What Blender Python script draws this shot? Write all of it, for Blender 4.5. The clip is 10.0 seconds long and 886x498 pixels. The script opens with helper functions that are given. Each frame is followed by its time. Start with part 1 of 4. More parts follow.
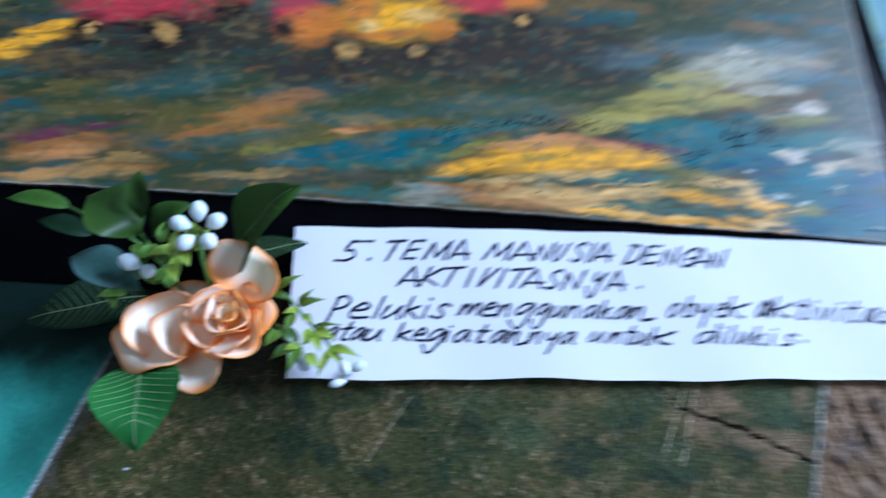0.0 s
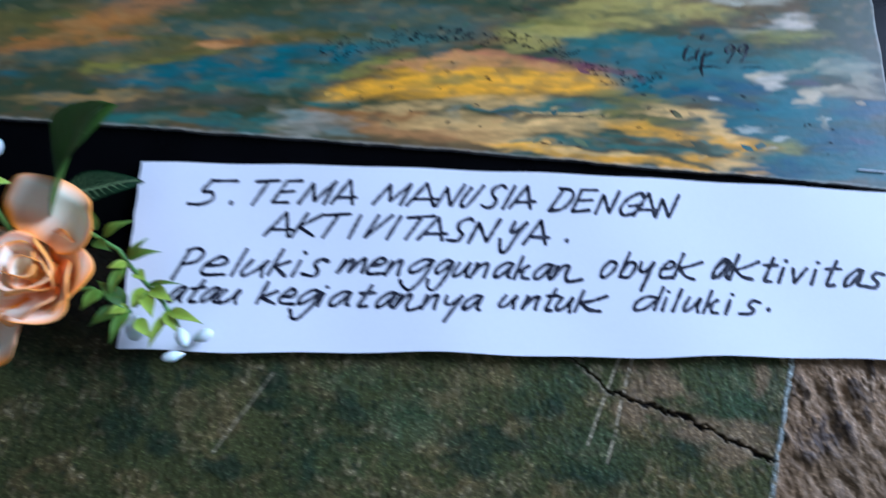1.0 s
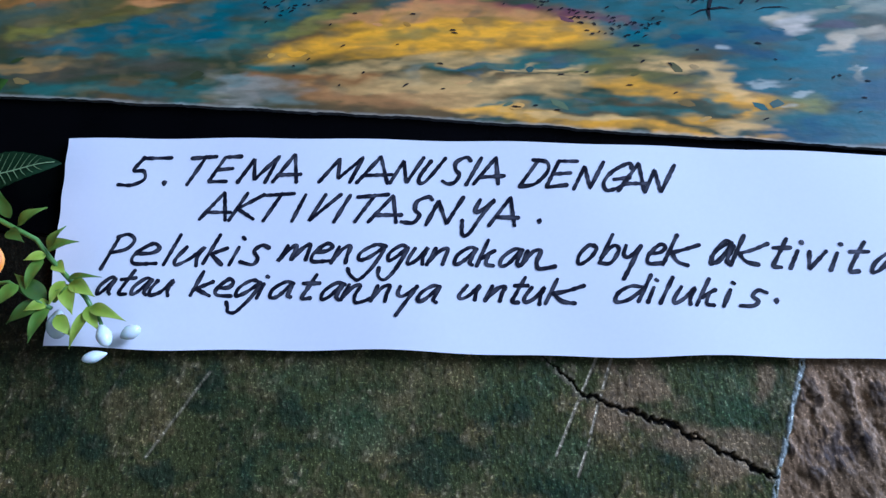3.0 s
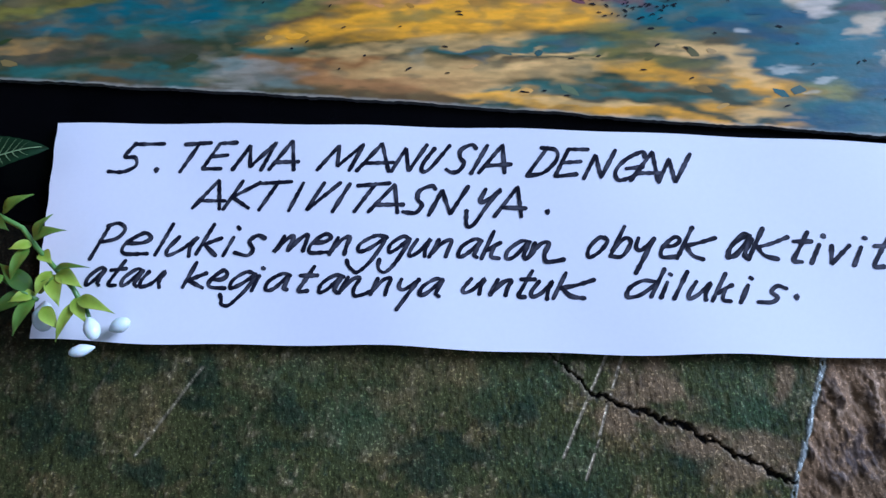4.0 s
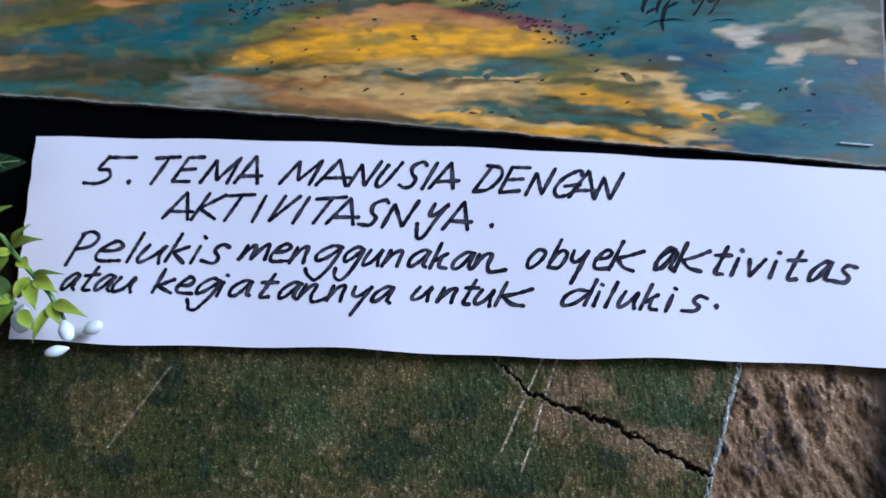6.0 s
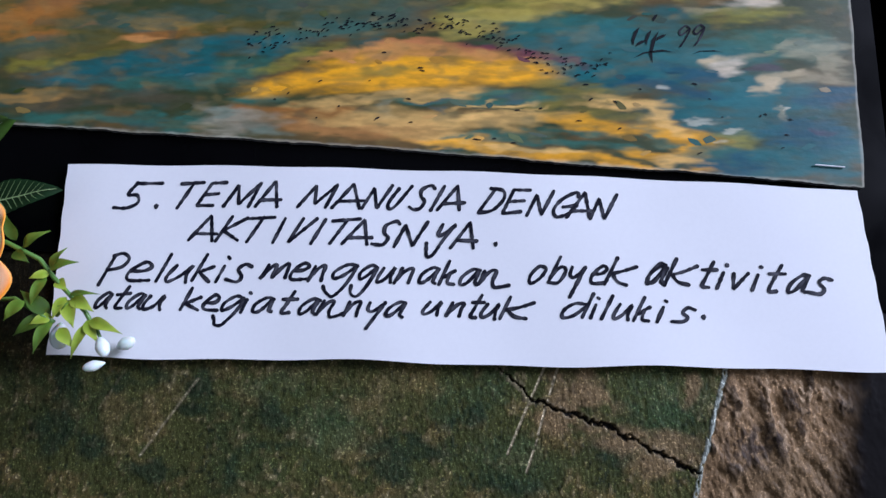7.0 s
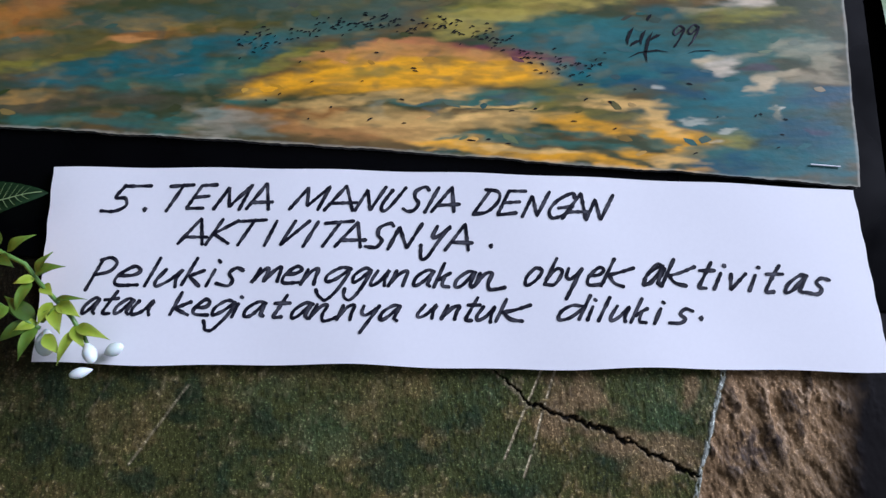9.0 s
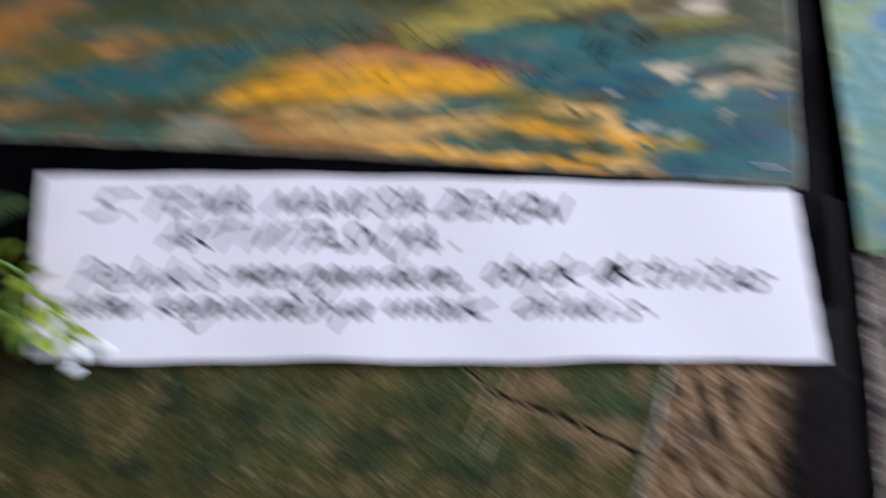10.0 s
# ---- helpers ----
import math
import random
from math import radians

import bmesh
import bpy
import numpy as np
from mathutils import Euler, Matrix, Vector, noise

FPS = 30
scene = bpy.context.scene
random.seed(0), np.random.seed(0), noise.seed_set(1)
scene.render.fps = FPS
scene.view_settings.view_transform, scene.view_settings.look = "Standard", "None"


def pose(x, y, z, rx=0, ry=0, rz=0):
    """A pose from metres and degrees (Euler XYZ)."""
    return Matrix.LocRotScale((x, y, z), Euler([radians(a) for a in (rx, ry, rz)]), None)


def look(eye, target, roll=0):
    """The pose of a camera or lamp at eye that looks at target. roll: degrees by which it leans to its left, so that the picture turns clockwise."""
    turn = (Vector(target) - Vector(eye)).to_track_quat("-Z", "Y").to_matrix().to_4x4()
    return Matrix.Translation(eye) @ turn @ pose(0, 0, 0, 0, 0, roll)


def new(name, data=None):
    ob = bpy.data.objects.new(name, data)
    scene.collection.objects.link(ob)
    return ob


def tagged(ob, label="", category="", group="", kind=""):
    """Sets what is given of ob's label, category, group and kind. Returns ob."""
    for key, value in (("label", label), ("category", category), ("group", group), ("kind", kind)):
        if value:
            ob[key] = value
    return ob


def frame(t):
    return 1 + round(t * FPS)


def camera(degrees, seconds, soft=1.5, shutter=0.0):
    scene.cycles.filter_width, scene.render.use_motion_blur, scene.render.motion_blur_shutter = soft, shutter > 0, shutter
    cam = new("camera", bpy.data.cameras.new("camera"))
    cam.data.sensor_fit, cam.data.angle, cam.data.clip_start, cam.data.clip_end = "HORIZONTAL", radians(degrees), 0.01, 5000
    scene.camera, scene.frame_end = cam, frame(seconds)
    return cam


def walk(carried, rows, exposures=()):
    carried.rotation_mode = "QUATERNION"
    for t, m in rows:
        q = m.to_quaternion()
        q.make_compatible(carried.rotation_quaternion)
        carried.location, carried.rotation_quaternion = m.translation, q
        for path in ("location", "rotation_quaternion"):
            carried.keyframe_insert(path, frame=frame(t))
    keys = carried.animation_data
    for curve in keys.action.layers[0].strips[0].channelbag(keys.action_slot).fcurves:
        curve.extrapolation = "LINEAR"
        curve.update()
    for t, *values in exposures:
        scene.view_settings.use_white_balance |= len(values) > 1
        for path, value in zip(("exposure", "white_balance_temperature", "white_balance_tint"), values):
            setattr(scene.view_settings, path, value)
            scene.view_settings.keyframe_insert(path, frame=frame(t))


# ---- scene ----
cam = camera(69.0, 10.0, soft=1.35, shutter=0.9)
# seconds, eye, yaw to the left, pitch up, lean
PATH = [
    (0.0, 0.06057, -0.29346, 1.18141, -2.188, 20.245, 0.031),
    (0.033, 0.06128, -0.29069, 1.18238, -1.45, 20.05, 0.32),
    (0.2, 0.06485, -0.27685, 1.18721, -0.082, 18.847, 1.792),
    (0.5, 0.08082, -0.25577, 1.18861, -0.042, 18.987, 1.519),
    (0.7, 0.10283, -0.24229, 1.18329, 0.849, 19.111, 1.442),
    (0.967, 0.11142, -0.23701, 1.1944, -1.35, 17.2, 0.83),
    (1.0, 0.11252, -0.23636, 1.19577, -1.433, 16.795, 0.755),
    (1.033, 0.1144, -0.2361, 1.197, -1.4, 16.4, 0.79),
    (1.5, 0.1426, -0.23259, 1.21224, 1.489, 15.807, 1.335),
    (2.0, 0.14646, -0.22478, 1.21312, 2.279, 13.004, 0.664),
    (2.5, 0.14506, -0.21684, 1.21506, 2.558, 12.171, 0.888),
    (4.0, 0.14458, -0.2016, 1.21762, 3.289, 11.486, 1.707),
    (4.5, 0.1474, -0.19727, 1.21851, 3.053, 11.199, 1.753),
    (5.0, 0.15606, -0.19695, 1.21646, 2.249, 11.379, 2.11),
    (5.2, 0.15866, -0.19851, 1.21579, 2.445, 10.919, 2.239),
    (6.3, 0.15898, -0.2256, 1.22206, 2.324, 10.789, 1.888),
    (6.5, 0.16021, -0.22898, 1.2196, 1.919, 11.057, 1.453),
    (7.0, 0.15389, -0.2369, 1.22275, 1.79, 11.082, 1.359),
    (7.5, 0.15486, -0.23483, 1.22503, 1.345, 10.807, 1.0),
    (8.0, 0.158, -0.23348, 1.22428, 1.171, 11.051, 1.053),
    (8.5, 0.1556, -0.23184, 1.22548, 0.835, 10.647, 0.88),
    (9.0, 0.15219, -0.23343, 1.2223, 0.921, 11.549, 0.855),
    (9.5, 0.15316, -0.24001, 1.22143, 1.329, 11.65, 0.471),
    (9.9, 0.16332, -0.24609, 1.22287, 0.831, 11.034, 0.492),
    (9.967, 0.16425, -0.2505, 1.22932, 1.7, 10.3, 0.169),
    (10.0, 0.16425, -0.2505, 1.22932, 0.671, 9.294, 0.169),
]
# seconds, stops, kelvin, tint
EXPOSURES = [(0.0, 0.36, 4950, 4), (0.5, 0.2, 4950, 4), (1.0, 0.08, 4950, 4), (1.5, 0.02, 4850, 4), (2.5, 0.0, 4800, 6), (4.5, 0.0, 5100, 10), (5.2, 0.0, 5200, 10),
             (6.5, 0.0, 5800, 10), (8.0, 0.0, 6100, 10), (9.0, 0.0, 6150, 10), (10.0, 0.1, 6650, 12)]
walk(cam, [(t, pose(x, y, z, 90 + pitch, 0, yaw) @ pose(0, 0, 0, 0, 0, lean)) for t, x, y, z, yaw, pitch, lean in PATH], EXPOSURES)

# ---- light ----
world = bpy.data.worlds.new("sky")
scene.world = world
world.use_nodes = True
sky = world.node_tree.nodes.new("ShaderNodeTexSky")
sky.sky_type = "NISHITA"
sky.sun_disc = False
sky.sun_elevation, sky.sun_rotation = radians(50), radians(120)
world.node_tree.nodes["Background"].inputs["Strength"].default_value = 0.1
world.node_tree.links.new(sky.outputs["Color"], world.node_tree.nodes["Background"].inputs["Color"])


def area_light(name, eye, target, width, height, watts, colour):
    lamp = bpy.data.lights.new(name, "AREA")
    lamp.shape, lamp.size, lamp.size_y, lamp.energy, lamp.color = "RECTANGLE", width, height, watts, colour
    ob = new(name, lamp)
    ob.matrix_world = look(eye, target)
    return ob


# assumed sources out of view: window at upper right, fill behind the camera
area_light("assumed_window_light", (1.97, -1.10, 2.15), (0.5, -0.95, 1.6), 0.8, 0.9, 101.0, (0.765, 0.795, 1.0))
area_light("assumed_doorway_fill", (-0.3, -3.17, 1.3), (-0.2, 0, 1.25), 1.3, 2.0, 5.0, (0.765, 0.795, 1.0))


# ---- materials ----
def material(name, colour=(0.5, 0.5, 0.5), rough=0.5, attribute="", grain=0.15, scale=(300, 300, 300), bump=0.1, depth=0.0002, spec=0.5, sheer=0.0, fleck=0.0):
    """A surface with grain at two scales; the colour is one value or a colour attribute."""
    m = bpy.data.materials.new(name)
    m.use_nodes = True
    n, link = m.node_tree.nodes, m.node_tree.links.new
    b = n["Principled BSDF"]
    b.inputs["Roughness"].default_value = rough
    b.inputs["Specular IOR Level"].default_value = spec
    co = n.new("ShaderNodeTexCoord")
    mp = n.new("ShaderNodeMapping")
    mp.inputs["Scale"].default_value = scale
    link(co.outputs["Object"], mp.inputs["Vector"])
    fine = n.new("ShaderNodeTexNoise")
    fine.inputs["Scale"].default_value, fine.inputs["Detail"].default_value = 1.0, 4.0
    link(mp.outputs["Vector"], fine.inputs["Vector"])
    wide = n.new("ShaderNodeTexNoise")
    wide.inputs["Scale"].default_value, wide.inputs["Detail"].default_value = 28.0, 3.0
    link(co.outputs["Object"], wide.inputs["Vector"])
    total = n.new("ShaderNodeMath")
    total.operation = "ADD"
    link(fine.outputs["Fac"], total.inputs[0])
    link(wide.outputs["Fac"], total.inputs[1])
    reach = n.new("ShaderNodeMapRange")
    reach.inputs["From Min"].default_value, reach.inputs["From Max"].default_value = 0.6, 1.4
    reach.inputs["To Min"].default_value, reach.inputs["To Max"].default_value = 1 - grain, 1 + grain
    link(total.outputs[0], reach.inputs["Value"])
    mul = n.new("ShaderNodeVectorMath")
    mul.operation = "SCALE"
    if attribute:
        src = n.new("ShaderNodeAttribute")
        src.attribute_name = attribute
        link(src.outputs["Color"], mul.inputs[0])
    else:
        mul.inputs[0].default_value = colour
    link(reach.outputs["Result"], mul.inputs["Scale"])
    out = mul.outputs["Vector"]
    if fleck:
        for size, low, high, gain in ((1200, 0.57, 0.67, 2.2), (600, 0.54, 0.66, -0.5)):
            spots = n.new("ShaderNodeTexNoise")
            spots.inputs["Scale"].default_value, spots.inputs["Detail"].default_value = size, 2.0
            link(co.outputs["Object"], spots.inputs["Vector"])
            cut = n.new("ShaderNodeMapRange")
            cut.inputs["From Min"].default_value, cut.inputs["From Max"].default_value = low, high
            cut.inputs["To Min"].default_value, cut.inputs["To Max"].default_value = 0.0, gain * fleck
            link(spots.outputs["Fac"], cut.inputs["Value"])
            share = n.new("ShaderNodeMath")
            share.operation, share.inputs[2].default_value = "MULTIPLY_ADD", 1.0
            link(cut.outputs["Result"], share.inputs[0])
            link(src.outputs["Alpha"], share.inputs[1])
            weigh = n.new("ShaderNodeVectorMath")
            weigh.operation = "SCALE"
            link(out, weigh.inputs[0])
            link(share.outputs[0], weigh.inputs["Scale"])
            out = weigh.outputs["Vector"]
    link(out, b.inputs["Base Color"])
    bp = n.new("ShaderNodeBump")
    bp.inputs["Strength"].default_value, bp.inputs["Distance"].default_value = bump, depth
    link(fine.outputs["Fac"], bp.inputs["Height"])
    if fleck:
        soft = n.new("ShaderNodeMath")
        soft.operation, soft.inputs[1].default_value = "MULTIPLY", bump
        link(src.outputs["Alpha"], soft.inputs[0])
        link(soft.outputs[0], bp.inputs["Strength"])
    link(bp.outputs["Normal"], b.inputs["Normal"])
    gl = n.new("ShaderNodeMapRange")
    gl.inputs["From Min"].default_value, gl.inputs["From Max"].default_value = 0.3, 0.7
    gl.inputs["To Min"].default_value, gl.inputs["To Max"].default_value = max(rough - 0.08, 0.05), min(rough + 0.08, 1)
    link(wide.outputs["Fac"], gl.inputs["Value"])
    link(gl.outputs["Result"], b.inputs["Roughness"])
    if sheer:
        b.inputs["Transmission Weight"].default_value = 0.0
        b.inputs["Subsurface Weight"].default_value = sheer
        b.inputs["Subsurface Radius"].default_value = (1.0, 0.5, 0.3)
        b.inputs["Subsurface Scale"].default_value = 0.003
    return m


M_PAINT = material("painted_canvas", attribute="Col", rough=0.44, grain=0.13, scale=(300, 500, 600), bump=0.3, depth=0.0003, spec=0.24)
M_DAB = material("paint_stroke", attribute="Col", rough=0.44, grain=0.15, scale=(300, 500, 700), bump=0.25, depth=0.0002, spec=0.24)
M_GROUND = material("worn_paint", attribute="Col", rough=0.55, grain=0.35, scale=(1000, 1000, 600), bump=0.8, depth=0.0006, spec=0.08, fleck=1.0)
M_BLACK = material("black_board", (0.0010, 0.0010, 0.0014), rough=0.28, grain=0.3, scale=(500, 500, 500), bump=0.05, spec=0.055)
M_MATTE = material("matte_black", (0.0016, 0.0015, 0.0015), rough=0.9, grain=0.3, spec=0.02)
M_PAPER = material("white_paper", (0.80, 0.80, 0.82), rough=0.75, grain=0.02, scale=(700, 700, 700), bump=0.06, spec=0.2)
M_INK = material("marker_ink", attribute="Col", rough=0.5, grain=0.4, scale=(900, 900, 900), bump=0.05, spec=0.12)
M_PEN = material("pen_line", (0.01, 0.012, 0.015), rough=0.6, grain=0.3, bump=0.0, spec=0.1)
M_PETAL = material("petal_cloth", attribute="Col", rough=0.5, grain=0.05, scale=(900, 900, 900), bump=0.1, spec=0.3, sheer=0.1)
M_HEART = material("heart_cloth", (1.0, 0.42, 0.08), rough=0.6, grain=0.1, bump=0.1, spec=0.2)
M_LEAF = material("leaf_cloth", attribute="Col", rough=0.45, grain=0.2, scale=(500, 500, 500), bump=0.25, spec=0.2)
M_VEIN = material("leaf_vein", (0.26, 0.36, 0.16), rough=0.5, grain=0.2)
M_SPRIG = material("soft_plastic_leaf", attribute="Col", rough=0.4, grain=0.15, scale=(400, 400, 400), bump=0.1, spec=0.5, sheer=0.1)
M_STEM = material("plastic_stem", (0.10, 0.22, 0.04), rough=0.45, grain=0.2)
M_BERRY = material("pearly_white_plastic", (0.72, 0.80, 0.76), rough=0.25, grain=0.08, bump=0.02, spec=0.5, sheer=0.3)
M_STEEL = material("steel_wire", (0.7, 0.7, 0.72), rough=0.3, grain=0.1)
M_WALL = material("plaster", (0.22, 0.23, 0.21), rough=0.8, grain=0.08, scale=(60, 60, 60), bump=0.2, depth=0.002)
M_FLOOR = material("cement_floor", (0.28, 0.27, 0.25), rough=0.7, grain=0.15, scale=(40, 40, 40), bump=0.2, depth=0.002)


# ---- building helpers ----
def part(name, bm, mat, parent=None, label="", smooth=False):
    """A bmesh as one mesh object, under a thing or a part."""
    me = bpy.data.meshes.new(name)
    bm.to_mesh(me)
    bm.free()
    me.materials.append(mat)
    if smooth:
        for p in me.polygons:
            p.use_smooth = True
    ob = new(name, me)
    ob.parent = parent
    return tagged(ob, label)


def sheet(name, verts, faces, mat, parent=None, colours=None, label="", smooth=True, weights=1.0):
    """Vertex and face arrays as one mesh object, with colours for each vertex."""
    me = bpy.data.meshes.new(name)
    me.from_pydata([tuple(v) for v in verts.tolist()], [], [tuple(f) for f in faces.tolist()] if isinstance(faces, np.ndarray) else faces)
    if colours is not None:
        at = me.color_attributes.new("Col", "FLOAT_COLOR", "POINT")
        at.data.foreach_set("color", np.c_[colours, np.zeros(len(colours)) + weights].astype(np.float32).ravel())
    me.materials.append(mat)
    if smooth:
        me.polygons.foreach_set("use_smooth", np.ones(len(me.polygons), bool))
    ob = new(name, me)
    ob.parent = parent
    return tagged(ob, label)


def grid_faces(nx, nz, start=0):
    """Quads of an nx by nz grid of vertices, rows of x; they face the viewer at -y."""
    i = np.arange(nx * nz).reshape(nz, nx) + start
    return np.stack([i[:-1, :-1], i[:-1, 1:], i[1:, 1:], i[1:, :-1]], -1).reshape(-1, 4)


def box(name, low, high, mat, parent=None, bevel=0.0, label=""):
    bm = bmesh.new()
    bmesh.ops.create_cube(bm, size=1)
    for v in bm.verts:
        v.co = [(a + b) / 2 + c * (b - a) for a, b, c in zip(low, high, v.co)]
    if bevel:
        bmesh.ops.bevel(bm, geom=bm.edges[:], offset=bevel, segments=2, affect="EDGES")
    return part(name, bm, mat, parent, label)


def empty(name, at, label, category, group="", kind=""):
    ob = new(name)
    ob.location = at
    bpy.context.view_layer.update()
    return tagged(ob, label, category, group, kind)


def under(child, parent):
    """Hang a mesh that is built in world places under a thing."""
    child.parent = parent
    child.matrix_parent_inverse = Matrix.Translation(-parent.location) if parent.type == "EMPTY" else Matrix.Identity(4)
    return child


def vnoise(x, z, seed):
    """Smooth noise from 0 to 1."""
    table = np.random.RandomState(seed).rand(128, 128)
    xi, zi = np.floor(x).astype(int), np.floor(z).astype(int)
    fx, fz = x - xi, z - zi
    fx, fz = fx * fx * (3 - 2 * fx), fz * fz * (3 - 2 * fz)
    a, b = table[xi % 128, zi % 128], table[(xi + 1) % 128, zi % 128]
    c, d = table[xi % 128, (zi + 1) % 128], table[(xi + 1) % 128, (zi + 1) % 128]
    return (a * (1 - fx) + b * fx) * (1 - fz) + (c * (1 - fx) + d * fx) * fz


def fbm(x, z, seed, octaves=4):
    out, amp = np.zeros_like(x), 0.5
    for k in range(octaves):
        out += amp * vnoise(x * 2**k, z * 2**k, seed + k)
        amp *= 0.5
    return out / (1 - 0.5**octaves)


def step(a, b, v):
    t = np.clip((v - a) / (b - a), 0, 1)
    return t * t * (3 - 2 * t)


def blend(col, other, k):
    return col * (1 - k[..., None]) + np.array(other) * k[..., None]


def along(x, z, line):
    """Distance of each place from a bent line, and the share of the line's length passed there."""
    best, share = np.full(x.shape, 9.0), np.zeros(x.shape)
    for k, ((ax, az), (bx, bz)) in enumerate(zip(line, line[1:])):
        t = np.clip(((x - ax) * (bx - ax) + (z - az) * (bz - az)) / ((bx - ax) ** 2 + (bz - az) ** 2), 0, 1)
        d = np.hypot(x - ax - t * (bx - ax), z - az - t * (bz - az))
        near = d < best
        best, share = np.where(near, d, best), np.where(near, (k + t) / (len(line) - 1), share)
    return best, share


# ---- the room ----
# nothing of the room is in view; it is assumed round the boards
tagged(box("floor", (-2.2, -3.4, -0.1), (2.2, 0.2, 0.0), M_FLOOR), "grey cement floor of the room", "floor", kind="structure")
tagged(box("ceiling", (-2.2, -3.4, 2.7), (2.2, 0.2, 2.8), M_WALL), "pale plain ceiling over the room", "ceiling", kind="structure")
tagged(box("wall_north", (-2.2, 0.0125, 0.0), (2.2, 0.2, 2.7), M_WALL), "pale plastered wall behind the display boards", "wall", kind="structure")
tagged(box("wall_west", (-2.3, -3.4, 0.0), (-2.2, 0.2, 2.7), M_WALL), "pale plastered side wall", "wall", kind="structure")


def wall_with_opening(name, along_x, at, thick, span, hole, sill, head, label):
    """A wall of four blocks round an opening that goes through it."""
    thing = empty(name, (0, 0, 0), label, "wall", kind="structure")
    pieces = ((span[0], hole[0], 0, 2.7), (hole[1], span[1], 0, 2.7), (hole[0], hole[1], head, 2.7), (hole[0], hole[1], 0, sill))
    for a, b, low, high in pieces:
        if high - low > 0.01:
            ends = ((a, at, low), (b, at + thick, high)) if along_x else ((at, a, low), (at + thick, b, high))
            under(box("wall_block", *ends, M_WALL), thing)


# both openings are assumed, to go with the two lamps
wall_with_opening("wall_east", False, 2.0, 0.15, (-3.4, 0.0125), (-1.51, -0.69), 1.68, 2.62, "unseen pale plastered wall with an assumed window opening")
wall_with_opening("wall_south", True, -3.35, 0.15, (-2.2, 2.0), (-0.95, 0.35), 0.0, 2.3, "unseen pale plastered wall with an assumed doorway for the fill")


# ---- the painting over the label ----
YELLOW, OCHRE, CREAM = (0.88, 0.40, 0.014), (0.45, 0.25, 0.065), (0.74, 0.45, 0.14)
BLUE, DEEP, TEAL = (0.010, 0.112, 0.122), (0.004, 0.062, 0.100), (0.032, 0.130, 0.100)
OLIVE, MOSS, UMBER = (0.115, 0.092, 0.018), (0.036, 0.055, 0.022), (0.034, 0.025, 0.018)
SALMON, ORANGE, RED, PLUM, GREY = (0.54, 0.24, 0.07), (0.46, 0.16, 0.03), (0.46, 0.035, 0.05), (0.13, 0.028, 0.05), (0.24, 0.25, 0.19)
LEAFY = (0.26, 0.23, 0.035)

PATCHES = []


def wash(colour, strength, *spots):
    """Patches of one paint: x, z, half length, half height, slope in degrees."""
    PATCHES.append((colour, strength, spots))


wash(OLIVE, 0.85, (-0.011, 1.3546, 0.0273, 0.0122, 5), (0.049, 1.3649, 0.0273, 0.0074, 5), (0.101, 1.3678, 0.0271, 0.0045, 0), (0.015, 1.3647, 0.0206, 0.0074, 0))
wash(MOSS, 0.7, (0.008, 1.3651, 0.0103, 0.0035, 0), (0.049, 1.3669, 0.0137, 0.0025, 10), (0.027, 1.3549, 0.0136, 0.0020, 8), (0.076, 1.3651, 0.0136, 0.0025, 0))
wash(BLUE, 0.9, (0.013, 1.3398, 0.0269, 0.0057, 9), (0.045, 1.3410, 0.0156, 0.0048, 7), (0.055, 1.3508, 0.0157, 0.0044, 9), (0.075, 1.3524, 0.0157, 0.0053, 4), (-0.002, 1.3363, 0.0157, 0.0029, 7))
wash(TEAL, 0.85, (0.034, 1.3333, 0.0245, 0.0033, 4), (0.065, 1.3396, 0.0111, 0.0052, 13), (0.102, 1.3580, 0.0202, 0.0034, 3), (0.007, 1.3185, 0.0331, 0.0021, -2), (0.040, 1.3175, 0.0132, 0.0028, 1), (0.189, 1.3611, 0.0311, 0.0034, -2), (0.272, 1.3522, 0.0196, 0.0060, 1), (0.075, 1.3290, 0.0088, 0.0028, 21))
wash((0.085, 0.070, 0.042), 0.75, (0.008, 1.3265, 0.0333, 0.0026, -1), (-0.011, 1.3246, 0.0133, 0.0028, 1), (0.024, 1.3297, 0.0133, 0.0019, 4), (0.072, 1.3372, 0.0078, 0.0014, 11))
wash((0.018, 0.128, 0.135), 0.85, (0.213, 1.3517, 0.0373, 0.0091, -3), (0.199, 1.3444, 0.0175, 0.0059, -11), (0.239, 1.3471, 0.0174, 0.0071, 1), (0.264, 1.3333, 0.0129, 0.0070, 1))
wash(BLUE, 0.9, (0.221, 1.3380, 0.0239, 0.0042, -8), (0.255, 1.3229, 0.0235, 0.0082, -5), (0.288, 1.3108, 0.0147, 0.0134, 1), (0.272, 1.3288, 0.0192, 0.0069, 1), (0.268, 1.3039, 0.0273, 0.0058, -2))
wash(DEEP, 0.85, (0.243, 1.3401, 0.0119, 0.0035, -4), (0.238, 1.3330, 0.0151, 0.0023, -7), (0.284, 1.3171, 0.0137, 0.0063, 1), (0.255, 1.3033, 0.0126, 0.0035, -3), (0.294, 1.3313, 0.0085, 0.0032, 1), (0.217, 1.3356, 0.0108, 0.0019, -11))
wash(LEAFY, 0.7, (0.166, 1.3658, 0.0190, 0.0034, 6), (0.264, 1.3661, 0.0154, 0.0034, 4), (-0.014, 1.3424, 0.0124, 0.0022, 11), (0.004, 1.3462, 0.0158, 0.0019, 9), (0.091, 1.3477, 0.0111, 0.0019, 13), (0.082, 1.3421, 0.0111, 0.0021, 13), (0.153, 1.3633, 0.0089, 0.0024, 10), (0.256, 1.3127, 0.0095, 0.0040, -9))
